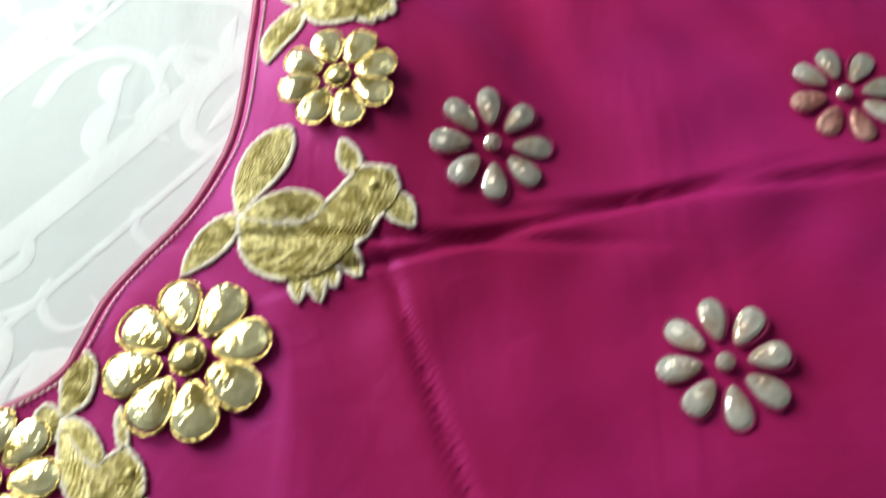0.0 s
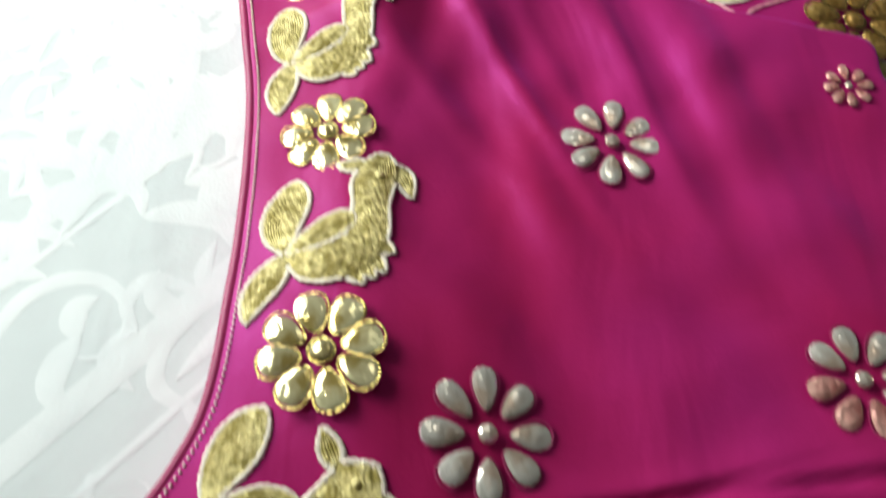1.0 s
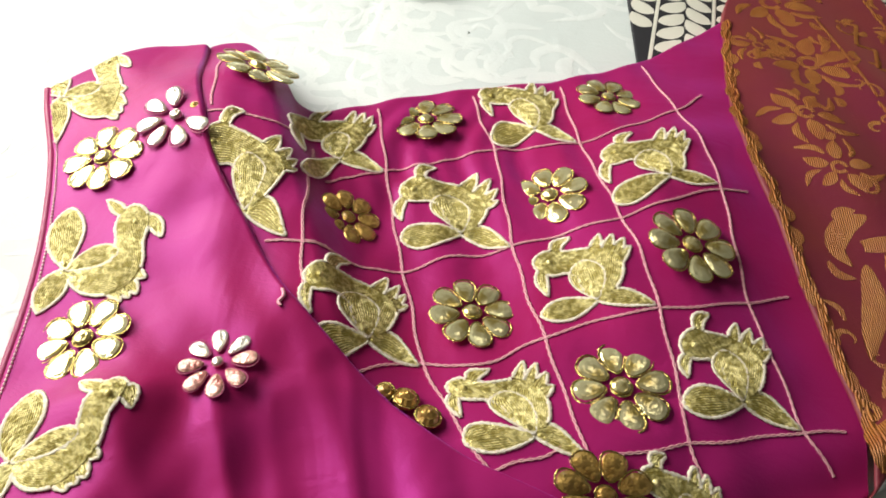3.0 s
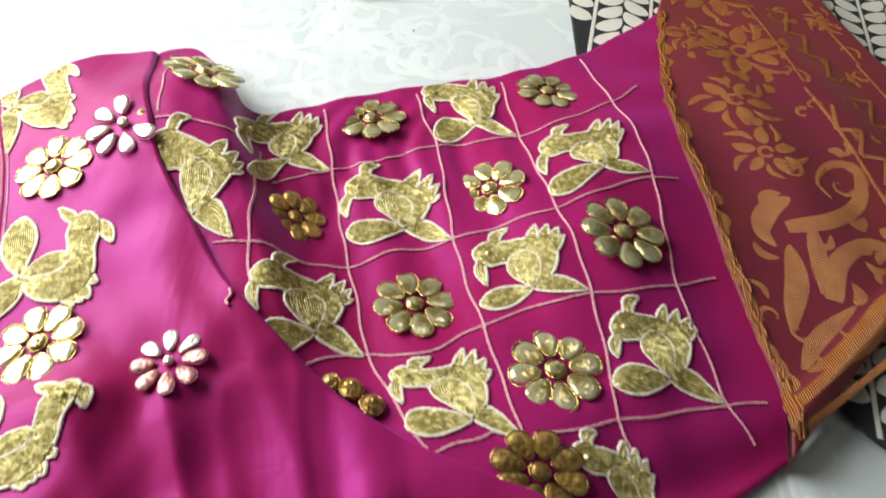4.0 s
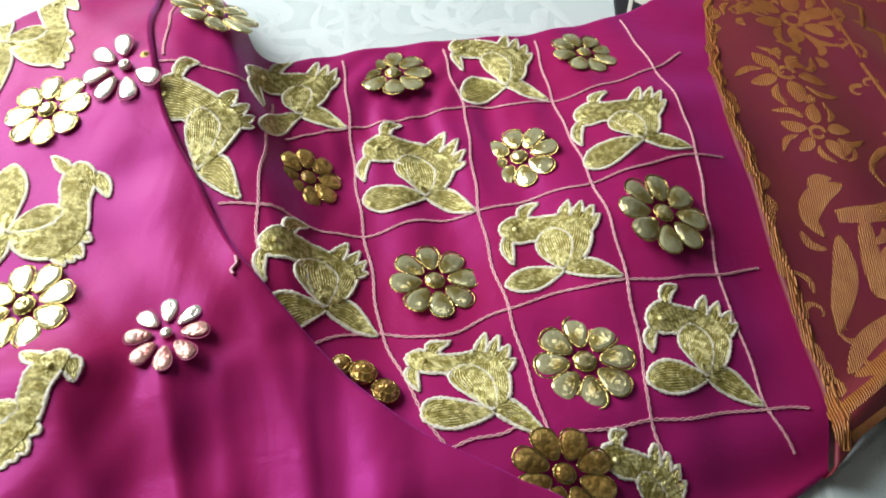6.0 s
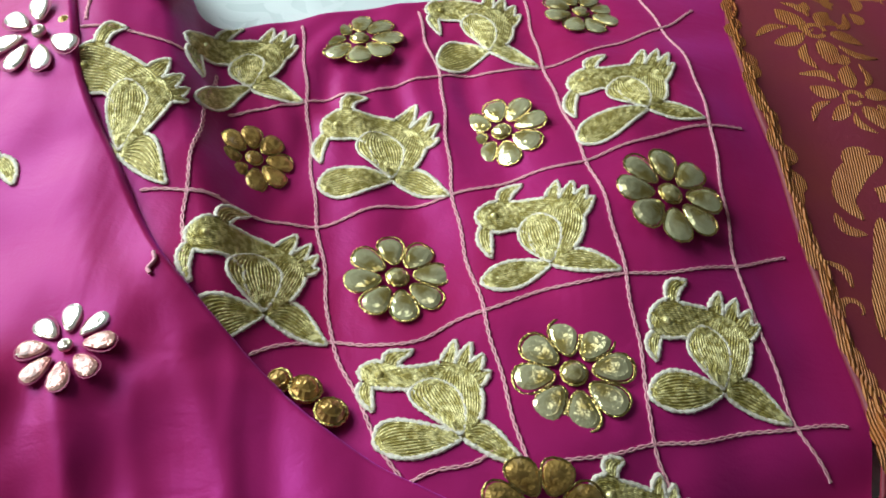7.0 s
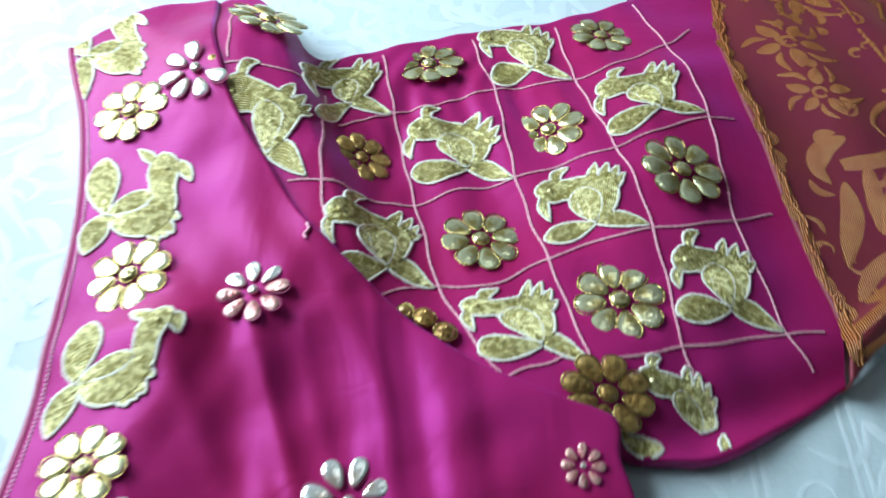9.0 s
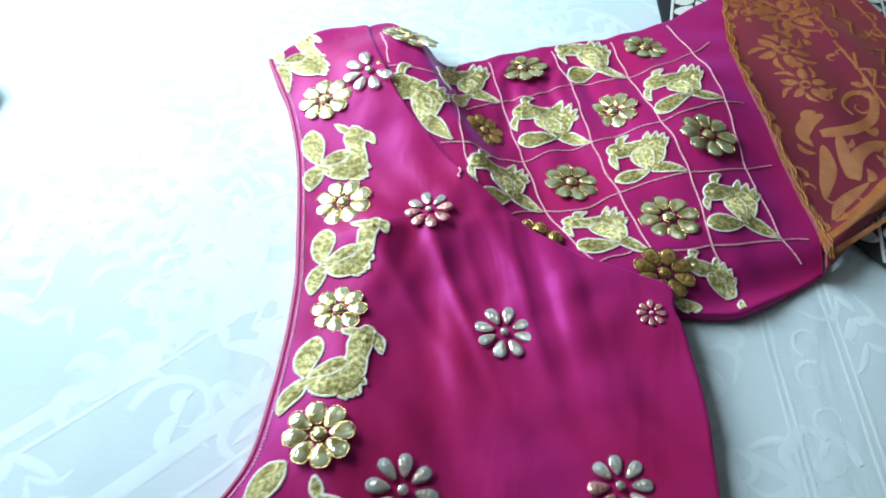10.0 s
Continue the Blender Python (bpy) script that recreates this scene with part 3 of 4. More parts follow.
def bird_motif(pattern, lay, surface, poly, name="bird_motif", label="gold zari bird outlined in pale thread"):
    fill, cord, rows_bm = bmesh.new(), bmesh.new(), bmesh.new()
    pieces, eye = [], None
    for piece in pattern:
        if piece[0] == "eye":
            eye = lay(np.array([piece[1]]))[0]
            continue
        kind, spine, wide, ends = piece
        n, m = (44, 17) if ends == "given" else (26, 13) if wide > 2.2 else (16, 7)
        if ends == "given":
            line = glide([(*p, w) for p, w in zip(spine, wide)], n)
            s = np.linspace(-1, 1, n)
            half, line = line[:, 2] * np.sqrt(np.clip(1 - s**10, 0.0004, 1)), line[:, :2]
        else:
            line, s = glide(spine, n), np.linspace(0.004, 0.996, n)
            half = wide * (np.sin(np.pi * s**1.35) ** 0.62 if ends == "round" else np.sin(np.pi * s**0.8) ** 0.85)
        t = np.gradient(line, axis=0)
        t /= np.linalg.norm(t, axis=1, keepdims=True)
        side = np.stack([-t[:, 1], t[:, 0]], 1)
        rim = lay(np.concatenate([line + side * half[:, None], (line - side * half[:, None])[::-1]]))
        pieces.append((kind, line, half, side, rim))
    for level, (kind, line, half, side, rim) in enumerate(pieces):
        n, m = len(line), 17 if len(line) == 44 else 13 if len(line) == 26 else 7
        v = np.linspace(-1, 1, m)
        xy = lay(line[:, None] + v[None, :, None] * half[:, None, None] * side[:, None])
        lift = 0.00022 + 0.00008 * RANK.get(kind, 0) + 0.00001 * level
        puff = (1 - v[None] ** 2) * np.minimum(1, half[:, None] / 3) * 0.00025
        z = surface(xy[..., 0], xy[..., 1]) + lift + puff
        ok = inside(poly, xy[..., 0], xy[..., 1])
        verts = [[fill.verts.new((*xy[i, j], z[i, j])) for j in range(m)] for i in range(n)]
        for i in range(n - 1):
            for j in range(m - 1):
                if ok[i, j] and ok[i + 1, j + 1] and ok[i, j + 1] and ok[i + 1, j]:
                    fill.faces.new((verts[i][j], verts[i][j + 1], verts[i + 1][j + 1], verts[i + 1][j]))
        # the couched outline runs round the whole bird, and once more round the wing
        far = np.linalg.norm(np.diff(rim, axis=0), axis=1).sum()
        count = max(24, int(far / 0.0005))
        ring = glide(rim, count)
        keep = inside(poly, ring[:, 0], ring[:, 1])
        for other, (kind_2, *_, rim_2) in enumerate(pieces):
            if other != level and kind_2 != "wing" and kind != "wing":
                keep &= ~inside(rim_2, ring[:, 0], ring[:, 1])
        zz = surface(ring[:, 0], ring[:, 1]) + lift + 0.0001
        thick = 0.00058 if kind != "wing" else 0.00042
        thick = thick * (1 + 0.22 * np.sin(np.arange(count) * 2.1) + 0.12 * np.sin(np.arange(count) * 0.71))
        tube(cord, np.c_[ring, zz], thick, 6, True, keep, 0.5)
        # rows of chain stitches that run round inside the outline
        count = int(np.max(half) / 0.62)
        for row in range(count):
            c = 1 - (row + 0.9) / (count + 0.3)
            gap = (1 - c) * 0.5 * n * min(0.8, np.max(half) / np.linalg.norm(line[-1] - line[0]))
            at = np.linspace(gap, n - 1 - gap, n)
            q = np.stack([np.interp(at, np.arange(n), line[:, k]) for k in (0, 1)], 1)
            h = np.interp(at, np.arange(n), half) * c
            sd = np.stack([np.interp(at, np.arange(n), side[:, k]) for k in (0, 1)], 1)
            loop = lay(np.concatenate([q + sd * h[:, None], (q - sd * h[:, None])[::-1]]))
            far = np.linalg.norm(np.diff(loop, axis=0), axis=1).sum()
            steps = max(14, int(far / 0.00042))
            ring = glide(loop, steps)
            keep = inside(poly, ring[:, 0], ring[:, 1])
            for kind_2, *_, rim_2 in pieces:
                if RANK.get(kind_2, 0) > RANK.get(kind, 0):
                    keep &= ~inside(rim_2, ring[:, 0], ring[:, 1])
            zz = surface(ring[:, 0], ring[:, 1]) + lift + 0.00025 * (1 - c * c) * min(1, np.max(half) / 3) + 0.00008
            tube(rows_bm, np.c_[ring, zz], 0.00027 * (0.55 + 0.5 * (np.arange(steps) % 3 > 0) + 0.25 * np.sin(np.arange(steps) * 5.3 + row)), 4, True, keep, 0.8)
    for v in [v for v in fill.verts if not v.link_faces]:
        fill.verts.remove(v)
    fill.normal_update()
    ob = part(name, fill, GOLD_THREAD, blouse, label)
    part("outline_cord", cord, PALE_THREAD, ob, "pale pink twisted outline cord")
    part("zari_fill", rows_bm, ZARI_THREAD, ob, "rows of gleaming gold thread")
    if eye is not None and inside(poly, eye[0], eye[1]):
        bm = bmesh.new()
        bmesh.ops.create_uvsphere(bm, u_segments=10, v_segments=6, radius=0.0010, matrix=pose(*eye, float(surface(*eye)) + 0.0006))
        part("eye_bead", bm, ZARI_THREAD, ob)
    return ob


def edge_bird(**ends):
    return bird_motif(EDGE_BIRD, stitched_warp(EDGE_MARKS, ends), bodice, BODY_POLY)


def sleeve_bird(pattern=SLEEVE_BIRD, **ends):
    return bird_motif(pattern, stitched_warp(SLEEVE_MARKS, ends), sleeve, SLEEVE_POLY)


edge_bird(root=(-0.1118, 0.0881), lower_leaf=(-0.1055, 0.0659), upper_leaf=(-0.1205, 0.1013), head=(-0.1086, 0.1164), plume=(-0.0870, 0.0731), last_plume=(-0.0909, 0.0911))
edge_bird(root=(-0.0827, 0.0156), upper_leaf=(-0.0897, 0.0375), lower_leaf=(-0.0856, 0.0016), crest=(-0.0791, 0.0402), beak=(-0.0595, 0.0274), head=(-0.0701, 0.0384), plume=(-0.0643, 0.0060), last_plume=(-0.0599, 0.0138))
edge_bird(root=(-0.0732, -0.0407), upper_leaf=(-0.0753, -0.0222), lower_leaf=(-0.0757, -0.0557), crest=(-0.0647, -0.0200), head=(-0.0545, -0.0200), plume=(-0.0580, -0.0469), last_plume=(-0.0532, -0.0387))
edge_bird(root=(-0.0714, -0.0946), upper_leaf=(-0.0705, -0.0764), lower_leaf=(-0.0782, -0.1094), crest=(-0.0615, -0.0733), beak=(-0.0463, -0.0814), head=(-0.0527, -0.0700), plume=(-0.0559, -0.1030), last_plume=(-0.0501, -0.0960))
bird_motif(NECK_BIRD, turned_lay((-0.0833, -0.1430), (1, 0, 0, 1)), bodice, BODY_POLY)
bird_motif(NECK_BIRD, turned_lay((-0.1136, -0.1780), (0.519, -0.024, -0.507, 0.870)), bodice, BODY_POLY)

sleeve_bird(root=(0.0640, 0.0240), left_leaf=(0.0489, 0.0182), right_leaf=(0.0796, 0.0225), head=(0.0462, 0.0366), beak=(0.0505, 0.0254), crest=(0.0572, 0.0475), plume=(0.0653, 0.0472), last_plume=(0.0738, 0.0421), breast=(0.0715, 0.0324))
sleeve_bird(root=(0.0246, 0.0498), left_leaf=(0.0072, 0.0445), right_leaf=(0.0393, 0.0440), head=(0.0039, 0.0660), beak=(0.0056, 0.0531), crest=(0.0141, 0.0783), plume=(0.0286, 0.0765), last_plume=(0.0354, 0.0629), breast=(0.0323, 0.0586))
sleeve_bird([p for p in SLEEVE_BIRD if p[0] != "beak"], root=(-0.0382, 0.0378), left_leaf=(-0.0451, 0.0345), right_leaf=(-0.0253, 0.0303), head=(-0.0576, 0.0615), crest=(-0.0472, 0.0758), plume=(-0.0338, 0.0677), last_plume=(-0.0270, 0.0564), breast=(-0.0306, 0.0522))
sleeve_bird(root=(0.0017, 0.0041), left_leaf=(-0.0101, -0.0025), right_leaf=(0.0158, -0.0001), head=(-0.0176, 0.0178), beak=(-0.0139, 0.0059), crest=(-0.0070, 0.0300), plume=(0.0044, 0.0285), last_plume=(0.0109, 0.0199), breast=(0.0085, 0.0153))
sleeve_bird(root=(0.0463, -0.0197), left_leaf=(0.0297, -0.0233), right_leaf=(0.0588, -0.0244), head=(0.0238, -0.0066), beak=(0.0278, -0.0156), crest=(0.0346, -0.0008), plume=(0.0437, 0.0032), last_plume=(0.0514, -0.0043), breast=(0.0504, -0.0107))
sleeve_bird(root=(0.1015, -0.0029), left_leaf=(0.0851, -0.0068), right_leaf=(0.1169, -0.0076), head=(0.0855, 0.0104), beak=(0.0868, 0.0014), crest=(0.0950, 0.0221), plume=(0.1031, 0.0212), last_plume=(0.1123, 0.0146), breast=(0.1092, 0.0068))
sleeve_bird(root=(0.0896, 0.0760), left_leaf=(0.0714, 0.0618), right_leaf=(0.1053, 0.0759), head=(0.0694, 0.0873), beak=(0.0704, 0.0715), crest=(0.0801, 0.0991), plume=(0.0915, 0.1035), last_plume=(0.0995, 0.0975), breast=(0.0965, 0.0852))
sleeve_bird(root=(0.0474, 0.1017), left_leaf=(0.0328, 0.0944), right_leaf=(0.0614, 0.0960), head=(0.0270, 0.1190), beak=(0.0324, 0.1090), last_plume=(0.0565, 0.1217), breast=(0.0543, 0.1099))
sleeve_bird(root=(-0.0173, 0.0760), left_leaf=(-0.0260, 0.0595), right_leaf=(-0.0028, 0.0739), head=(-0.0350, 0.0820), plume=(-0.0160, 0.1019), last_plume=(-0.0078, 0.0954), breast=(-0.0104, 0.0867))
# the lowest bird bends round the underside, its tail out of sight
sleeve_bird([p for p in SLEEVE_BIRD if p[0] not in ("tail_leaf", "beak")], root=(0.0900, -0.0389), head=(0.0723, -0.0280), crest=(0.0788, -0.0209), plume=(0.0867, -0.0221), last_plume=(0.0945, -0.0298), breast=(0.0946, -0.0349))
for place, leaf in (
    ((0.0680, -0.0430), ("leaf", [(-1.0, 2.0), (2.0, -0.5), (6.0, -1.8), (10.5, -1.5)], 2.6, "round")),
    ((0.0957, -0.0400), ("leaf", [(0.2, 1.0), (-0.3, -1.5), (-0.6, -5.0)], 1.3, "round")),
):
    bird_motif([leaf], turned_lay(place, (1, 0, 0, 1)), sleeve, SLEEVE_POLY, "leaf_motif", "gold zari leaf cut short by the hem")


# ---- stone flowers ----
def petal_outline(n, length, wide):
    """An egg shape along +x, narrow at its root at 0, broad and round at its end."""
    a = np.arange(n) * 2 * math.pi / n
    s = 0.5 - 0.5 * np.cos(a)
    return np.stack([s * length, np.sign(np.sin(a)) * np.abs(np.sin(a)) ** 0.95 * wide * (0.55 + 0.62 * s)], 1)


def stone_mesh(name, outline, high, mat):
    """A cut stone with a steep rim, a sloping crown and a low pointed table of flat facets."""
    mid = outline.mean(0)
    bm = bmesh.new()
    rings = []
    for k, z in ((1.0, 0.0), (0.97, 0.55), (0.70, 1.0)):
        rings.append([bm.verts.new((*(mid + (p - mid) * k), z * high)) for p in outline])
    n = len(outline)
    for a, b in zip(rings, rings[1:]):
        for j in range(n):
            bm.faces.new((a[j], a[(j + 1) % n], b[(j + 1) % n], b[j]))
    tip = bm.verts.new((mid[0] * 1.08, mid[1], high * 1.32))
    for j in range(0, n, 2):
        a, b, c = (rings[-1][(j + i) % n] for i in range(3))
        bm.faces.new((a, b, c))
        bm.faces.new((a, c, tip))
    me = bpy.data.meshes.new(name)
    bm.to_mesh(me)
    bm.free()
    me.materials.append(mat)
    return me


UNIT_PETAL = petal_outline(16, 0.68, 0.285)
ROUND = np.stack([np.cos(np.arange(12) * math.pi / 6), np.sin(np.arange(12) * math.pi / 6)], 1) * 0.19
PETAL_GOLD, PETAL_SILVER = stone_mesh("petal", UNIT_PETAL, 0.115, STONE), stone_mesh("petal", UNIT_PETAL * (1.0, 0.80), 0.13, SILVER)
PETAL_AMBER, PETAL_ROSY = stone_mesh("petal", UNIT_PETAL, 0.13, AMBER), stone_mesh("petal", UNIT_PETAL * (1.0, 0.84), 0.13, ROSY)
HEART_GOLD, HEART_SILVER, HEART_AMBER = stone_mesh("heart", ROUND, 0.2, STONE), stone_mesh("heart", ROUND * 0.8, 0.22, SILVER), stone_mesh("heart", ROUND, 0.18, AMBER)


def wire_mesh():
    """The bent gold wire round every stone of a flower, of radius 1."""
    bm = bmesh.new()
    for k in range(8):
        a = k * math.pi / 4
        turn = np.array([[math.cos(a), -math.sin(a)], [math.sin(a), math.cos(a)]])
        line = (UNIT_PETAL * 1.03 + (0.31, 0)) @ turn.T
        tube(bm, np.c_[line, 0.055 + 0.012 * np.sin(np.arange(len(line)) * 2.1)], 0.026, 5, True)
    tube(bm, np.c_[ROUND * 1.12, np.full(len(ROUND), 0.07)], 0.030, 5, True)
    me = bpy.data.meshes.new("flower_motif")
    bm.to_mesh(me)
    bm.free()
    me.materials.append(GOLD)
    for p in me.polygons:
        p.use_smooth = True
    return me


def patch_mesh(lost=()):
    """The thin stitched ground under a flower without wire."""
    bm = bmesh.new()
    for k in [k for k in range(8) if k not in lost]:
        a = k * math.pi / 4
        turn = np.array([[math.cos(a), -math.sin(a)], [math.sin(a), math.cos(a)]])
        line = (UNIT_PETAL * (1.03, 0.88) + (0.34, 0)) @ turn.T
        tube(bm, np.c_[line, np.full(len(line), 0.02)], 0.022, 5, True)
    me = bpy.data.meshes.new("flower_motif")
    bm.to_mesh(me)
    bm.free()
    me.materials.append(PIPING)
    return me


WIRE, PATCH, WORN_PATCH = wire_mesh(), patch_mesh(), patch_mesh((6, 7))


def flower_motif(place, radius, turn, surface, kind, label, rosy=(), flat=(0, 1), lost=()):
    x, y = place
    e = 0.004
    nx = float(surface(x - e, y) - surface(x + e, y)) / (2 * e)
    ny = float(surface(x, y - e) - surface(x, y + e)) / (2 * e)
    normal = Vector((nx, ny, 1)).normalized()
    stand = normal.to_track_quat("Z", "Y").to_matrix().to_4x4()
    away = stand.inverted() @ Vector((1, 0, 0))
    spin = radians(turn) + math.atan2(away.y, away.x)
    petal, heart = {"gold": (PETAL_GOLD, HEART_GOLD), "silver": (PETAL_SILVER, HEART_SILVER), "amber": (PETAL_AMBER, HEART_AMBER)}[kind]
    ob = new("flower_motif", WORN_PATCH if lost else PATCH if kind == "silver" else WIRE)
    ob.parent = blouse
    tagged(ob, label)
    ob.matrix_local = Matrix.Translation((x, y, float(surface(x, y)) + 0.0006)) @ stand @ Matrix.Rotation(spin + radians(flat[0] - turn), 4, "Z") @ Matrix.Diagonal((1, flat[1], 0.45, 1)) @ Matrix.Rotation(radians(turn - flat[0]), 4, "Z") @ Matrix.Scale(radius, 4)
    for k in range(8):
        if k in lost:
            continue
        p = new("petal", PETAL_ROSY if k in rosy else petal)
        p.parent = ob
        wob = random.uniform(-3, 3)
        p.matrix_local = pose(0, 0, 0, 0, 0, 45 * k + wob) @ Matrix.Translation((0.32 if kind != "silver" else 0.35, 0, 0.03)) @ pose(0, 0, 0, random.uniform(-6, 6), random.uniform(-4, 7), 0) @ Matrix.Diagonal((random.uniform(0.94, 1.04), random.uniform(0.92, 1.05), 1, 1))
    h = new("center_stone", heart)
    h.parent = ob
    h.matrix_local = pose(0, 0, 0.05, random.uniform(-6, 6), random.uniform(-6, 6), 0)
    return ob


NECK_FLOWERS = [
    ((-0.0858, 0.0560), 0.0126, 102),
    ((-0.0698, -0.0062), 0.0124, 115),
    ((-0.0640, -0.0630), 0.0106, 89),
    ((-0.0635, -0.1168), 0.0118, 102),
    ((-0.0919, -0.1691), 0.0149, 101),
    ((-0.1248, -0.1879), 0.0124, 0),
]
SLEEVE_FLOWERS = [
    ((-0.0492, 0.1028), 0.0165, 142),
    ((0.0092, 0.1016), 0.0126, 186),
    ((0.0747, 0.1235), 0.0120, 207),
    ((0.0518, 0.0671), 0.0122, 105),
    ((0.0922, 0.0446), 0.0138, 96),
    ((0.0294, 0.0185), 0.0122, 106),
    ((0.0691, -0.0034), 0.0131, 102),
    ((-0.0104, 0.0495), 0.0140, 20),
    ((0.0634, -0.0330), 0.0130, 167),
]
BODY_FLOWERS = [
    ((-0.0662, 0.0692), 0.0126, 109),
    ((-0.0332, -0.0120), 0.0098, 99),
    ((-0.0014, -0.0661), 0.0112, 78),
    ((-0.0347, -0.1319), 0.0118, 88),
    ((0.0372, -0.1239), 0.0110, 98),
    ((0.0009, -0.1776), 0.0114, 92),
    ((0.0556, -0.0534), 0.0055, 0),
]
for place, radius, turn in NECK_FLOWERS:
    flower_motif(place, radius, turn, bodice, "gold", "flower of champagne stones in gold wire")
for k, (place, radius, turn) in enumerate(SLEEVE_FLOWERS):
    flower_motif(place, radius, turn, sleeve, "amber" if k > 6 else "gold", "flower of champagne stones in gold wire" if k < 7 else "flower of amber stones in gold wire", (), {0: (-48, 0.66), 7: (-27, 0.30), 8: (-20, 0.8)}.get(k, (0, 1)))
for k, (place, radius, turn) in enumerate(BODY_FLOWERS):
    # flower 1: rose colour stands in for reflected magenta; flower 6: red stones
    rosy = {1: (2, 3, 4, 5, 6), 4: (2, 3, 4), 6: range(8)}.get(k, ())
    flower_motif(place, radius, turn, bodice, "silver", "flower of rose tinted stones on silk" if k == 6 else "flower of separate silver stones on silk", rosy, lost=(6, 7) if k == 0 else ())

for x, y, r in [
    (0.0084, -0.0112, 0.0028),
    (0.0136, -0.0128, 0.0036),
    (0.0196, -0.0174, 0.0036),
    (-0.0618, 0.0745, 0.0022),
]:
    ob = new("loose_stone", HEART_AMBER)
    ob.parent = blouse
    tagged(ob, "round amber stone in a gold setting")
    ob.matrix_local = pose(x, y, float(sleeve(x, y)) + 0.0008, random.uniform(-15, 15), random.uniform(-15, 15), 0) @ Matrix.Scale(r * 4.5, 4)
    bm = bmesh.new()
    tube(bm, np.c_[ROUND * 1.08, np.full(len(ROUND), 0.08)], 0.026, 6, True)
    part("setting", bm, GOLD, ob)


# ---- chain stitch lattice on the sleeve ----
def stitch_line(points):
    line = glide(points, 400)
    far = np.linalg.norm(np.diff(line, axis=0), axis=1).sum()
    n = max(12, int(far / 0.0006))
    line = glide(points, n)
    s = np.linspace(0, far, n)
    t = np.gradient(line, axis=0)
    t /= np.linalg.norm(t, axis=1, keepdims=True)
    side = np.stack([-t[:, 1], t[:, 0]], 1)
    bm = bmesh.new()
    for sign in (-1, 1):
        off = sign * 0.00031 * np.abs(np.sin(s * math.pi / 0.0023)) + 0.0003 * np.sin(s * 310)
        xy = line + side * off[:, None]
        tube(bm, np.c_[xy, sleeve(xy[:, 0], xy[:, 1]) + 0.00025], 0.00021, 5)
    part("chain_stitch", bm, PINK_THREAD, blouse, "line of pink chain stitches")


stitch_line([(-0.0194, 0.0618), (-0.0111, 0.0687), (-0.0013, 0.0741), (0.0173, 0.0822), (0.0339, 0.0893), (0.0618, 0.0951), (0.0799, 0.1041), (0.0987, 0.1178), (0.1102, 0.1296)])
stitch_line([(-0.0204, 0.0293), (-0.0116, 0.0301), (-0.0002, 0.0312), (0.0084, 0.0322), (0.0206, 0.0385), (0.0400, 0.0440), (0.0535, 0.0490), (0.0730, 0.0555), (0.0924, 0.0663), (0.1057, 0.0735), (0.1168, 0.0761)])
stitch_line([(0.0009, -0.0063), (0.0084, -0.0018), (0.0162, 0.0009), (0.0252, 0.0001), (0.0358, 0.0026), (0.0446, 0.0083), (0.0518, 0.0119), (0.0644, 0.0169), (0.0811, 0.0213), (0.0973, 0.0256), (0.1086, 0.0298), (0.1228, 0.0360)])
stitch_line([(0.0361, -0.0306), (0.0417, -0.0276), (0.0484, -0.0251), (0.0534, -0.0215)])
stitch_line([(0.0620, -0.0245), (0.0708, -0.0220), (0.0836, -0.0176), (0.0948, -0.0148), (0.1145, -0.0091), (0.1305, -0.0058)])
stitch_line([(-0.0658, 0.1165), (-0.0613, 0.0960), (-0.0576, 0.0768)])
stitch_line([(-0.0581, 0.0739), (-0.0466, 0.0750), (-0.0366, 0.0745), (-0.0283, 0.0752)])
stitch_line([(-0.0257, 0.0755), (-0.0228, 0.0503), (-0.0204, 0.0293), (-0.0174, 0.0160), (-0.0147, 0.0054)])
stitch_line([(-0.0305, 0.0280), (-0.0203, 0.0291), (-0.0136, 0.0309)])
stitch_line([(-0.0083, 0.1050), (-0.0050, 0.0909), (-0.0012, 0.0732), (0.0049, 0.0464), (0.0084, 0.0330), (0.0127, 0.0180), (0.0171, 0.0004), (0.0232, -0.0099), (0.0280, -0.0197), (0.0361, -0.0306)])
stitch_line([(0.0250, 0.1181), (0.0294, 0.1010), (0.0339, 0.0887), (0.0373, 0.0645), (0.0404, 0.0440), (0.0442, 0.0279), (0.0491, 0.0119), (0.0527, -0.0010), (0.0561, -0.0131), (0.0589, -0.0232)])
stitch_line([(0.0574, 0.1292), (0.0620, 0.1016), (0.0673, 0.0768), (0.0729, 0.0549), (0.0778, 0.0369), (0.0807, 0.0216), (0.0823, 0.0096), (0.0842, -0.0017), (0.0854, -0.0164), (0.0903, -0.0263), (0.0947, -0.0343)])
stitch_line([(0.0897, 0.1472), (0.0944, 0.1310), (0.0987, 0.1178), (0.1050, 0.0955), (0.1068, 0.0769), (0.1079, 0.0525), (0.1086, 0.0298), (0.1123, 0.0144), (0.1157, 0.0007), (0.1184, -0.0084), (0.1249, -0.0183)])
hem = glide(SLEEVE_LOW[1:], 160)
bm = bmesh.new()
tube(bm, np.c_[hem, sleeve(*hem.T) - 0.0004], 0.00030, 5, False, np.sin(np.arange(160) * 0.9) + np.sin(np.arange(160) * 0.23) > -0.2)
part("hem_stitching", bm, PINK_THREAD, blouse, "broken line of pink hem stitches")


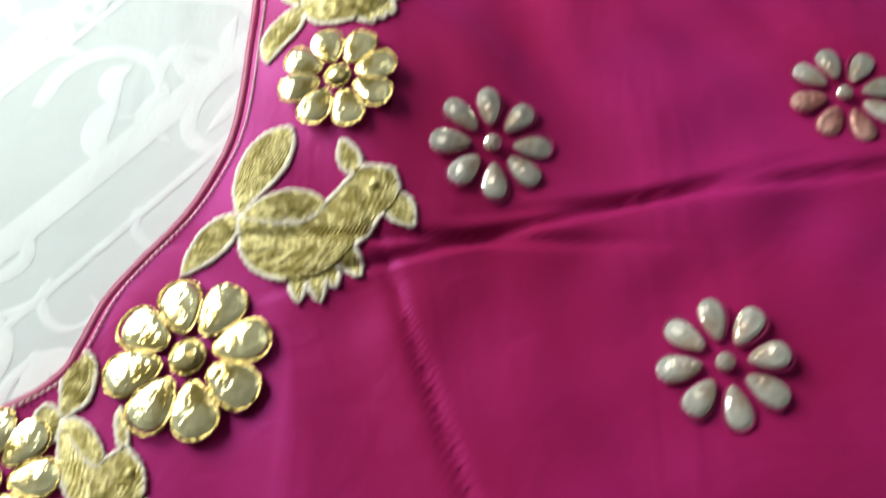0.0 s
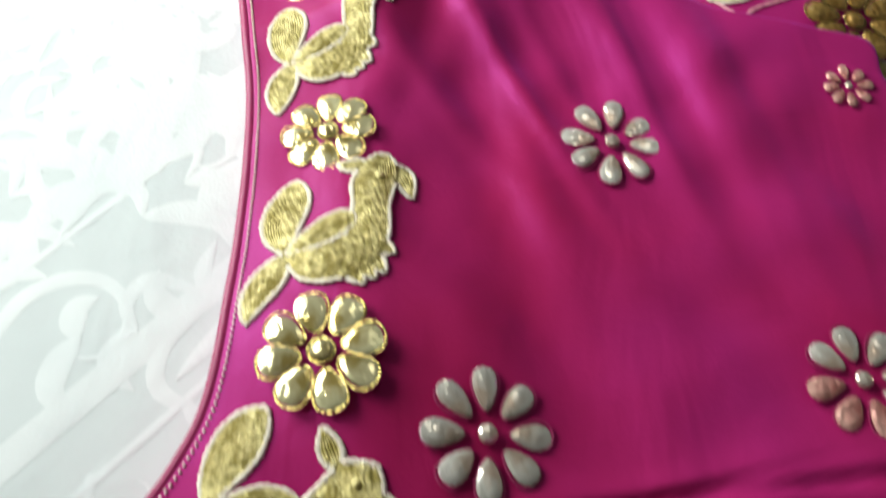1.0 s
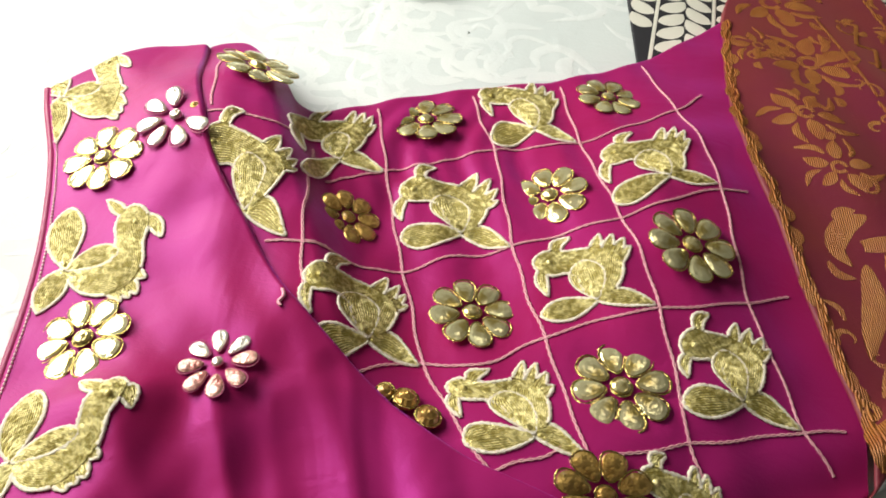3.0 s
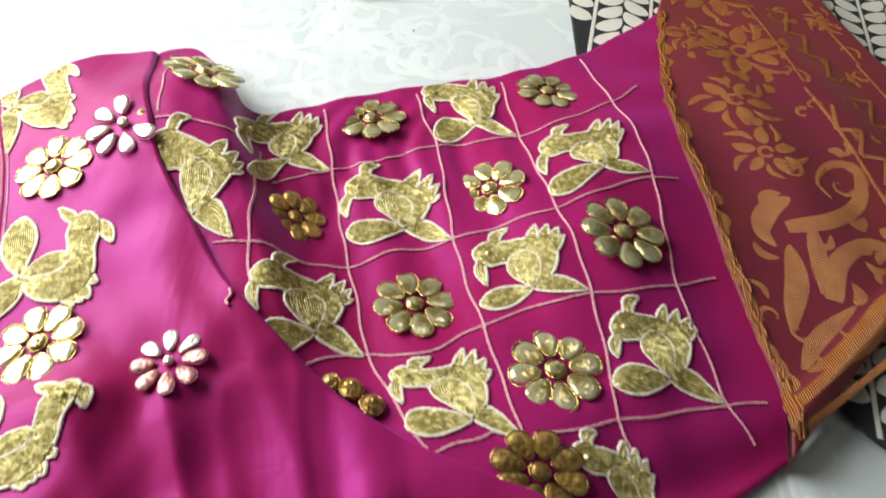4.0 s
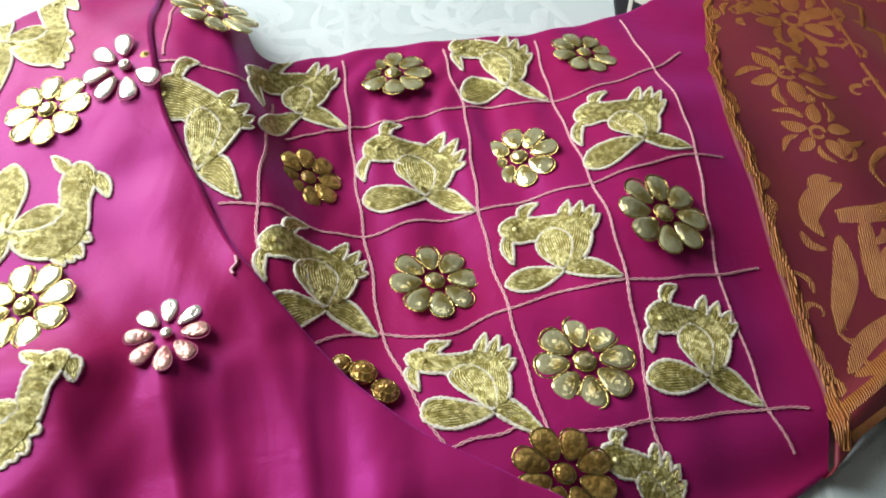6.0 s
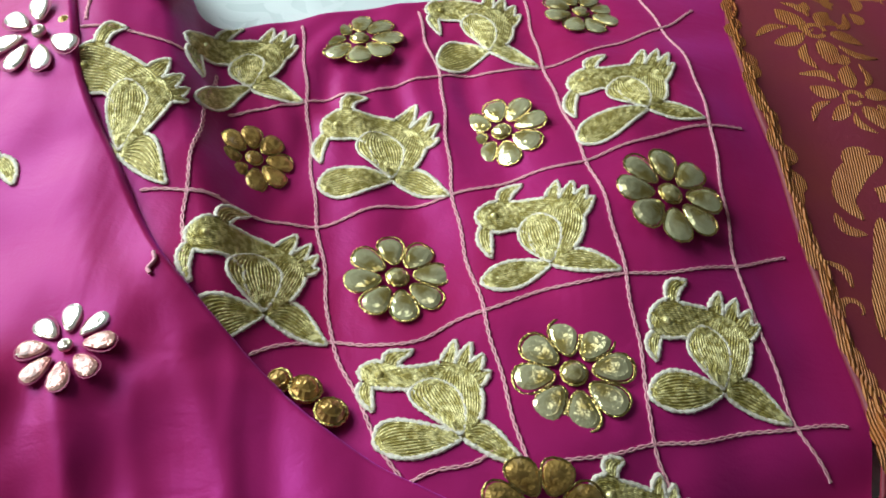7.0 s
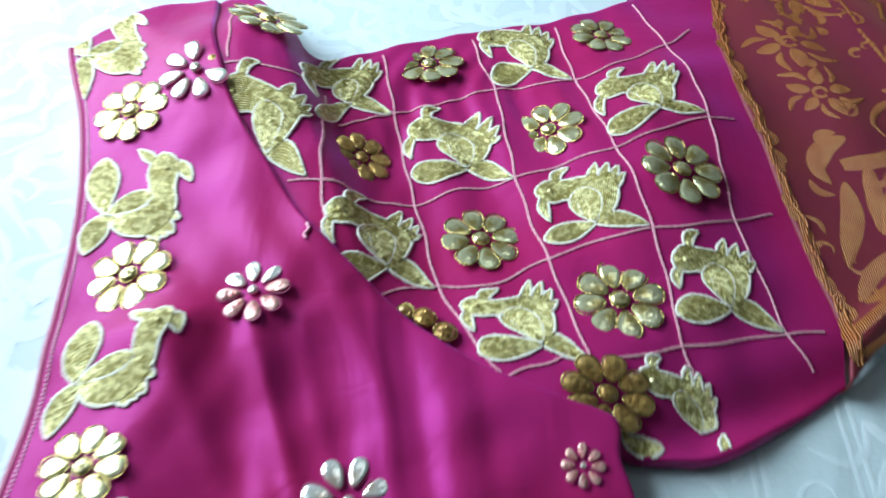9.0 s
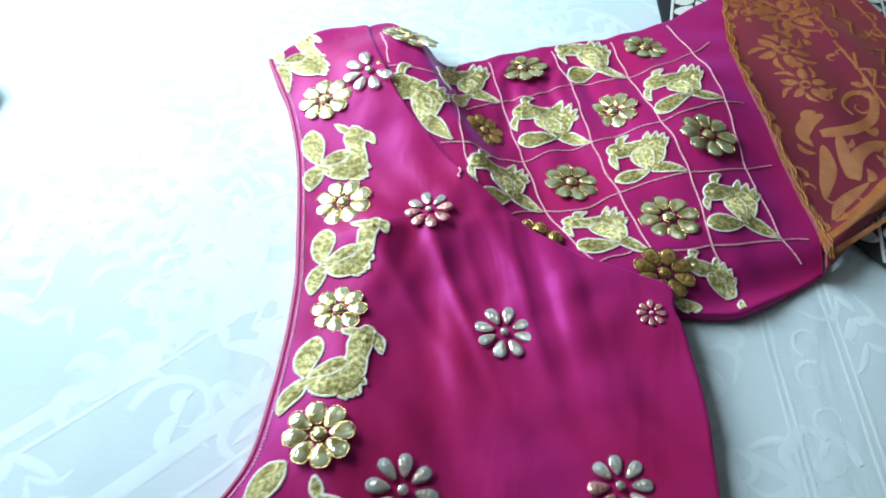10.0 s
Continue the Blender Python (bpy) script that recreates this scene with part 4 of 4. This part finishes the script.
# ---- flat shapes laid on cloth: leaves, scrolls and lines ----
def leaf_strip(bm, points, half, kind, surface, lift, n=26, m=5):
    line = glide(points, n)
    s = np.linspace(0.01, 0.99, n)
    wide = half * {"leaf": np.sin(np.pi * s**0.85) ** 0.7, "scroll": (1 - 0.6 * s) * np.sin(np.pi * s**0.6) ** 0.3, "line": np.ones(n)}[kind]
    t = np.gradient(line, axis=0)
    t /= np.linalg.norm(t, axis=1, keepdims=True)
    side = np.stack([-t[:, 1], t[:, 0]], 1)
    xy = line[:, None] + np.linspace(-1, 1, m)[None, :, None] * wide[:, None, None] * side[:, None]
    z = surface(xy[..., 0], xy[..., 1]) + lift * (1 - 0.7 * np.linspace(-1, 1, m)[None] ** 4)
    v = [[bm.verts.new((*xy[i, j], z[i, j])) for j in range(m)] for i in range(n)]
    for i in range(n - 1):
        for j in range(m - 1):
            bm.faces.new((v[i][j], v[i][j + 1], v[i + 1][j + 1], v[i + 1][j]))


WOVEN = [
    ([(0.1513, 0.0596), (0.1666, 0.0630), (0.1803, 0.0737), (0.1840, 0.0889), (0.1749, 0.0911), (0.1670, 0.0810), (0.1704, 0.0739)], 0.0036, "scroll"),
    ([(0.1597, 0.0309), (0.1651, 0.0457), (0.1783, 0.0554), (0.1872, 0.0524), (0.1854, 0.0427), (0.1795, 0.0380)], 0.0041, "scroll"),
    ([(0.1547, 0.0718), (0.1468, 0.0671), (0.1426, 0.0583), (0.1462, 0.0515)], 0.0039, "leaf"),
    ([(0.1507, 0.0524), (0.1499, 0.0387), (0.1453, 0.0250), (0.1429, 0.0168)], 0.0039, "leaf"),
    ([(0.1595, 0.0606), (0.1589, 0.0466), (0.1572, 0.0323)], 0.0030, "leaf"),
    ([(0.1846, 0.0626), (0.1891, 0.0595), (0.1938, 0.0571)], 0.0033, "leaf"),
    ([(0.1773, 0.0341), (0.1674, 0.0200), (0.1562, 0.0102), (0.1442, 0.0041)], 0.0041, "leaf"),
    ([(0.1430, 0.0047), (0.1509, 0.0163), (0.1663, 0.0294)], 0.0028, "leaf"),
    ([(0.1765, 0.1337), (0.1837, 0.1036), (0.1897, 0.0765), (0.1967, 0.0488)], 0.0008, "line"),
    ([(0.2072, 0.1583), (0.2150, 0.1257), (0.2172, 0.1039)], 0.0007, "line"),
    ([(0.1686, 0.1968), (0.1733, 0.1687), (0.1773, 0.1367)], 0.0007, "line"),
    ([(0.1964, 0.2167), (0.2020, 0.1856), (0.2088, 0.1574)], 0.0007, "line"),
    ([(0.1349, -0.0092), (0.1474, 0.0009), (0.1691, 0.0187), (0.1972, 0.0412)], 0.0017, "line"),
    ([(0.1382, -0.0145), (0.1594, 0.0017), (0.1796, 0.0172), (0.1935, 0.0290)], 0.0011, "line"),
]
ZIGZAGS = [
    [(0.1931, 0.1304), (0.2047, 0.1328), (0.1984, 0.1157), (0.2093, 0.1167), (0.2035, 0.1013), (0.2137, 0.1008), (0.2083, 0.0867)],
    [(0.1838, 0.1225), (0.1817, 0.1087), (0.1911, 0.1089), (0.1870, 0.0958), (0.1965, 0.0951), (0.1924, 0.0819), (0.2015, 0.0811), (0.1974, 0.0687)],
    [(0.1779, 0.1957), (0.1872, 0.1947), (0.1819, 0.1772), (0.1900, 0.1762), (0.1854, 0.1594), (0.1945, 0.1590), (0.1898, 0.1430), (0.1988, 0.1430)],
]
bm = bmesh.new()
for points, half, kind in WOVEN:
    leaf_strip(bm, points, half, kind, border_lie, 0.00025)
for points in ZIGZAGS:
    for a, b in zip(points, points[1:]):
        leaf_strip(bm, [a, ((a[0] + b[0]) / 2, (a[1] + b[1]) / 2), b], 0.0010, "line", border_lie, 0.0005, 6, 3)
edge = glide(SEAM, 46)
rng = random.Random(8)
for k in range(1, 44):
    a, c = edge[k], edge[k + 1]
    out = rng.uniform(-0.0022, 0.0030)
    mid = ((a[0] + c[0]) / 2 + out + 0.001, (a[1] + c[1]) / 2)
    leaf_strip(bm, [(a[0] + out * 0.4, a[1] - 0.002), mid, (c[0] - out * 0.3, c[1] + 0.002)], rng.uniform(0.0008, 0.0024), "leaf", border_lie, 0.0004, 12, 3)
# a scalloped twist of zari that runs down the seam
a = np.arange(240)
run = glide(SEAM, 240)
for sign in (-1, 1):
    sway = 0.0007 + sign * 0.0009 * np.sin(a * 0.33) + 0.0008 * np.sin(a * 0.11 + 1)
    line = np.c_[run[:, 0] + sway, run[:, 1]]
    leaf_strip(bm, line[2:-2], 0.00065, "line", border_lie, 0.0007 + 0.0002 * sign, 230, 3)
BORDER_POLY = np.concatenate([glide(BORDER_LOW, 20), glide(BORDER_END, 40)[1:], glide(BORDER_TOP, 20)[::-1][1:], glide(SEAM, 40)[::-1]])


def rosette(cx, cy, r, petals, start):
    """A woven flower: broad petals round a ring, with a curled leaf between each two."""
    for k in range(petals):
        a = start + k * 2 * math.pi / petals
        far = r * rng.uniform(0.85, 1.1)
        for turn, near, tip, half in ((0.0, 0.30, 1.0, 0.20), (math.pi / petals, 0.55, 1.25, 0.10)):
            pts = [(cx + far * f * math.cos(a + turn + c), cy + far * f * math.sin(a + turn + c)) for f, c in ((near, 0), ((near + tip) / 2, 0.12), (tip, 0.05 + turn * 0.6))]
            if all(inside(BORDER_POLY, *q) for q in pts):
                leaf_strip(bm, pts, far * half, "leaf", border_lie, 0.00025, 14, 5)
    ring = [(cx + 0.2 * r * math.cos(a), cy + 0.2 * r * math.sin(a)) for a in np.linspace(0, 5.6, 9)]
    leaf_strip(bm, ring, 0.06 * r, "line", border_lie, 0.00025, 24, 3)


for cx, cy, r, petals, start in ((0.158, 0.160, 0.019, 6, 0.3), (0.146, 0.122, 0.015, 5, 1.0), (0.152, 0.205, 0.020, 6, 0.8), (0.163, 0.236, 0.014, 5, 0.1), (0.139, 0.168, 0.011, 5, 0.5), (0.151, 0.093, 0.012, 5, 0.2), (0.203, 0.190, 0.009, 5, 0.4)):
    rosette(cx, cy, r, petals, start)
for k in range(130):
    x, y, way, r = rng.uniform(0.122, 0.226), rng.uniform(-0.010, 0.26), rng.uniform(0, 6.3), rng.uniform(0.003, 0.0065)
    sign = rng.choice((-1, 1))
    if k % 3:
        pts = [(x, y), (x + r * 0.8 * math.cos(way), y + r * 0.8 * math.sin(way)), (x + 1.5 * r * math.cos(way + sign * 0.5), y + 1.5 * r * math.sin(way + sign * 0.5))]
        kind, half = "leaf", rng.uniform(0.0010, 0.0022)
    else:
        pts = [(x + r * (1 - a / 6) * math.cos(way + sign * a), y + r * (1 - a / 6) * math.sin(way + sign * a)) for a in np.linspace(0, 4.4, 7)]
        kind, half = "scroll", rng.uniform(0.0009, 0.0014)
    if all(inside(BORDER_POLY, *q) for q in pts):
        leaf_strip(bm, pts, half, kind, border_lie, 0.00018, 14, 3)
part("woven_pattern", bm, ZARI, border_cloth, "orange and gold woven scrolls, leaves and zigzags")

# ---- printed cloth under the sleeve ----
PRINT_LOW = [(0.091, 0.155), (0.115, 0.080), (0.135, 0.020), (0.1567, -0.0027), (0.164, -0.0124), (0.178, -0.0190), (0.215, -0.020), (0.30, 0.00), (0.40, 0.05)]
PRINT_TOP = [(0.091, 0.45), (0.17, 0.455), (0.28, 0.45), (0.40, 0.45)]


def print_lie(x, y):
    return 0.0022 + 0.0008 * np.sin(np.asarray(x) * 70 + np.asarray(y) * 30)


printed = cloth("printed_cloth", coons(PRINT_LOW, PRINT_TOP, [PRINT_LOW[0], (0.091, 0.3), PRINT_TOP[0]], [PRINT_LOW[-1], (0.40, 0.25), PRINT_TOP[-1]], 90, 90), print_lie, (None, None, None, None), BLACK_CLOTH, None, "", 0.0015)
tagged(printed, "black cotton cloth printed with cream leaves, under the sleeve", "printed cloth")
PRINT_POLY = np.concatenate([glide(PRINT_LOW, 60), glide(PRINT_TOP, 20)[::-1]])
bm = bmesh.new()
rng = random.Random(4)
for column in range(-8, 18):
    for step in range(-8, 70):
        for sign in (-1, 1):
            a = 0.18
            px, py = 0.09 + column * 0.0245, -0.05 + step * 0.0100 + (0.004 if sign > 0 else 0)
            root = np.array([px + sign * 0.0012, py])
            tip = root + np.array([sign * 0.0100, 0.0090]) * rng.uniform(0.9, 1.08)
            mid = (root + tip) / 2 + np.array([sign * 0.0012, -0.0012])
            turn = np.array([[math.cos(a), math.sin(a)], [-math.sin(a), math.cos(a)]])
            pts = [tuple(turn @ q) for q in (root, mid, tip)]
            if all(inside(PRINT_POLY, q[0], q[1]) and q[0] < 0.33 and q[1] < 0.33 for q in pts):
                leaf_strip(bm, pts, 0.0040, "leaf", print_lie, 0.0002, 9, 3)
    line = [tuple(np.array([[math.cos(0.18), math.sin(0.18)], [-math.sin(0.18), math.cos(0.18)]]) @ (0.09 + column * 0.0245, y)) for y in np.linspace(-0.1, 0.5, 200)]
    line = [q for q in line if inside(PRINT_POLY, q[0], q[1])]
    if len(line) > 6:
        leaf_strip(bm, line, 0.0008, "line", print_lie, 0.0002, 120, 3)
tagged(part("leaf_print", bm, CREAM, printed, "rows of cream leaves on stems"), kind="stuff")

# ---- tone-on-tone pattern of the bed sheet ----
bm = bmesh.new()
rng = random.Random(11)


def on_bed(points, half, kind, n=22):
    leaf_strip(bm, points, half, kind, sheet_height, 0.00014, n, 3)


for off, half in ((0.0, 0.0035), (0.011, 0.0010), (-0.030, 0.0030), (-0.024, 0.0010)):
    on_bed([(-0.40 + off, -0.395 - off), (-0.107 + off, -0.1095 - off), (0.20 + off, 0.19 - off)], half, "line", 60)
for x in (0.1045, 0.1075, 0.1330, 0.1365):
    on_bed([(x + 0.002, -0.40), (x, -0.09), (x - 0.004, 0.05)], 0.0009, "line", 60)


def scroll(cx, cy, r, start, sign, half):
    a = np.linspace(0, 4.6, 9)
    on_bed([(cx + r * (1 - k / 6.2) * math.cos(start + sign * k), cy + r * (1 - k / 6.2) * math.sin(start + sign * k)) for k in a], half, "scroll", 30)


for k in range(18):
    scroll(0.1205 + 0.0015 * (-1) ** k, -0.054 - 0.0175 * k, 0.0085, 1.2 if k % 2 else 4.2, 1 if k % 2 else -1, 0.0013)
for k in range(16):
    d = 0.017 * k
    scroll(-0.1204 + d - 0.10, -0.1538 + d - 0.10, 0.0085, 0.6 + 0.3 * k, 1, 0.0013)
for stem in range(210):
    x, y, way = rng.uniform(-0.34, 0.30), rng.uniform(-0.12, 0.44), rng.uniform(0, 6.3)
    if abs((x + 0.107) - (y + 0.1095)) < 0.03 or (0.095 < x < 0.15 and y < 0.02):
        continue
    bend = rng.uniform(-14, 14)
    for k in range(7):
        x, y, way = x + 0.012 * math.cos(way), y + 0.012 * math.sin(way), way + bend * 0.012
        for sign in (-1, 1):
            out, far = way + sign * rng.uniform(0.3, 1.1), rng.uniform(0.012, 0.032) * (1 - k * 0.07)
            curl = sign * rng.uniform(-0.4, 1.9)
            on_bed([(x, y), (x + 0.4 * far * math.cos(out), y + 0.4 * far * math.sin(out)), (x + 0.75 * far * math.cos(out + curl * 0.4), y + 0.75 * far * math.sin(out + curl * 0.4)), (x + far * math.cos(out + curl), y + far * math.sin(out + curl))], rng.uniform(0.0013, 0.0038), "leaf", 14)
    scroll(x, y, rng.uniform(0.012, 0.022), way, 1 if bend > 0 else -1, 0.0024)
tagged(part("sheet_pattern", bm, DAMASK, bed_sheet, "paler woven leaves, scrolls and stripes"), kind="stuff")


# ---- small dark things at the edge of the sheet ----
def dark_strap(points, thick):
    line = glide([(x, y, 0.0) for x, y in points], 24)
    s = np.linspace(0, 1, 24)
    r = thick * np.sqrt(np.clip(1 - (2 * s - 1) ** 6, 0.01, 1))
    line[:, 2] = r + sheet_height(line[:, 0], line[:, 1])
    bm = bmesh.new()
    tube(bm, line, r, 10)
    ob = part("dark_strap", bm, DARK)
    return tagged(ob, "short dark cloth strap lying on the white sheet", "strap")


dark_strap([(-0.022, 0.203), (-0.008, 0.195), (0.008, 0.202), (0.014, 0.224)], 0.004)
dark_strap([(-0.252, 0.050), (-0.256, 0.062), (-0.275, 0.075), (-0.31, 0.08)], 0.007)

bm = bmesh.new()
knot = glide([(-0.0216, 0.0100), (-0.0208, 0.0080), (-0.0218, 0.0062), (-0.0210, 0.0050)], 14)
tube(bm, np.c_[knot, bodice(*knot.T) + 0.0006], 0.0005, 5)
part("thread_end", bm, PINK_THREAD, blouse, "loose pink thread end")
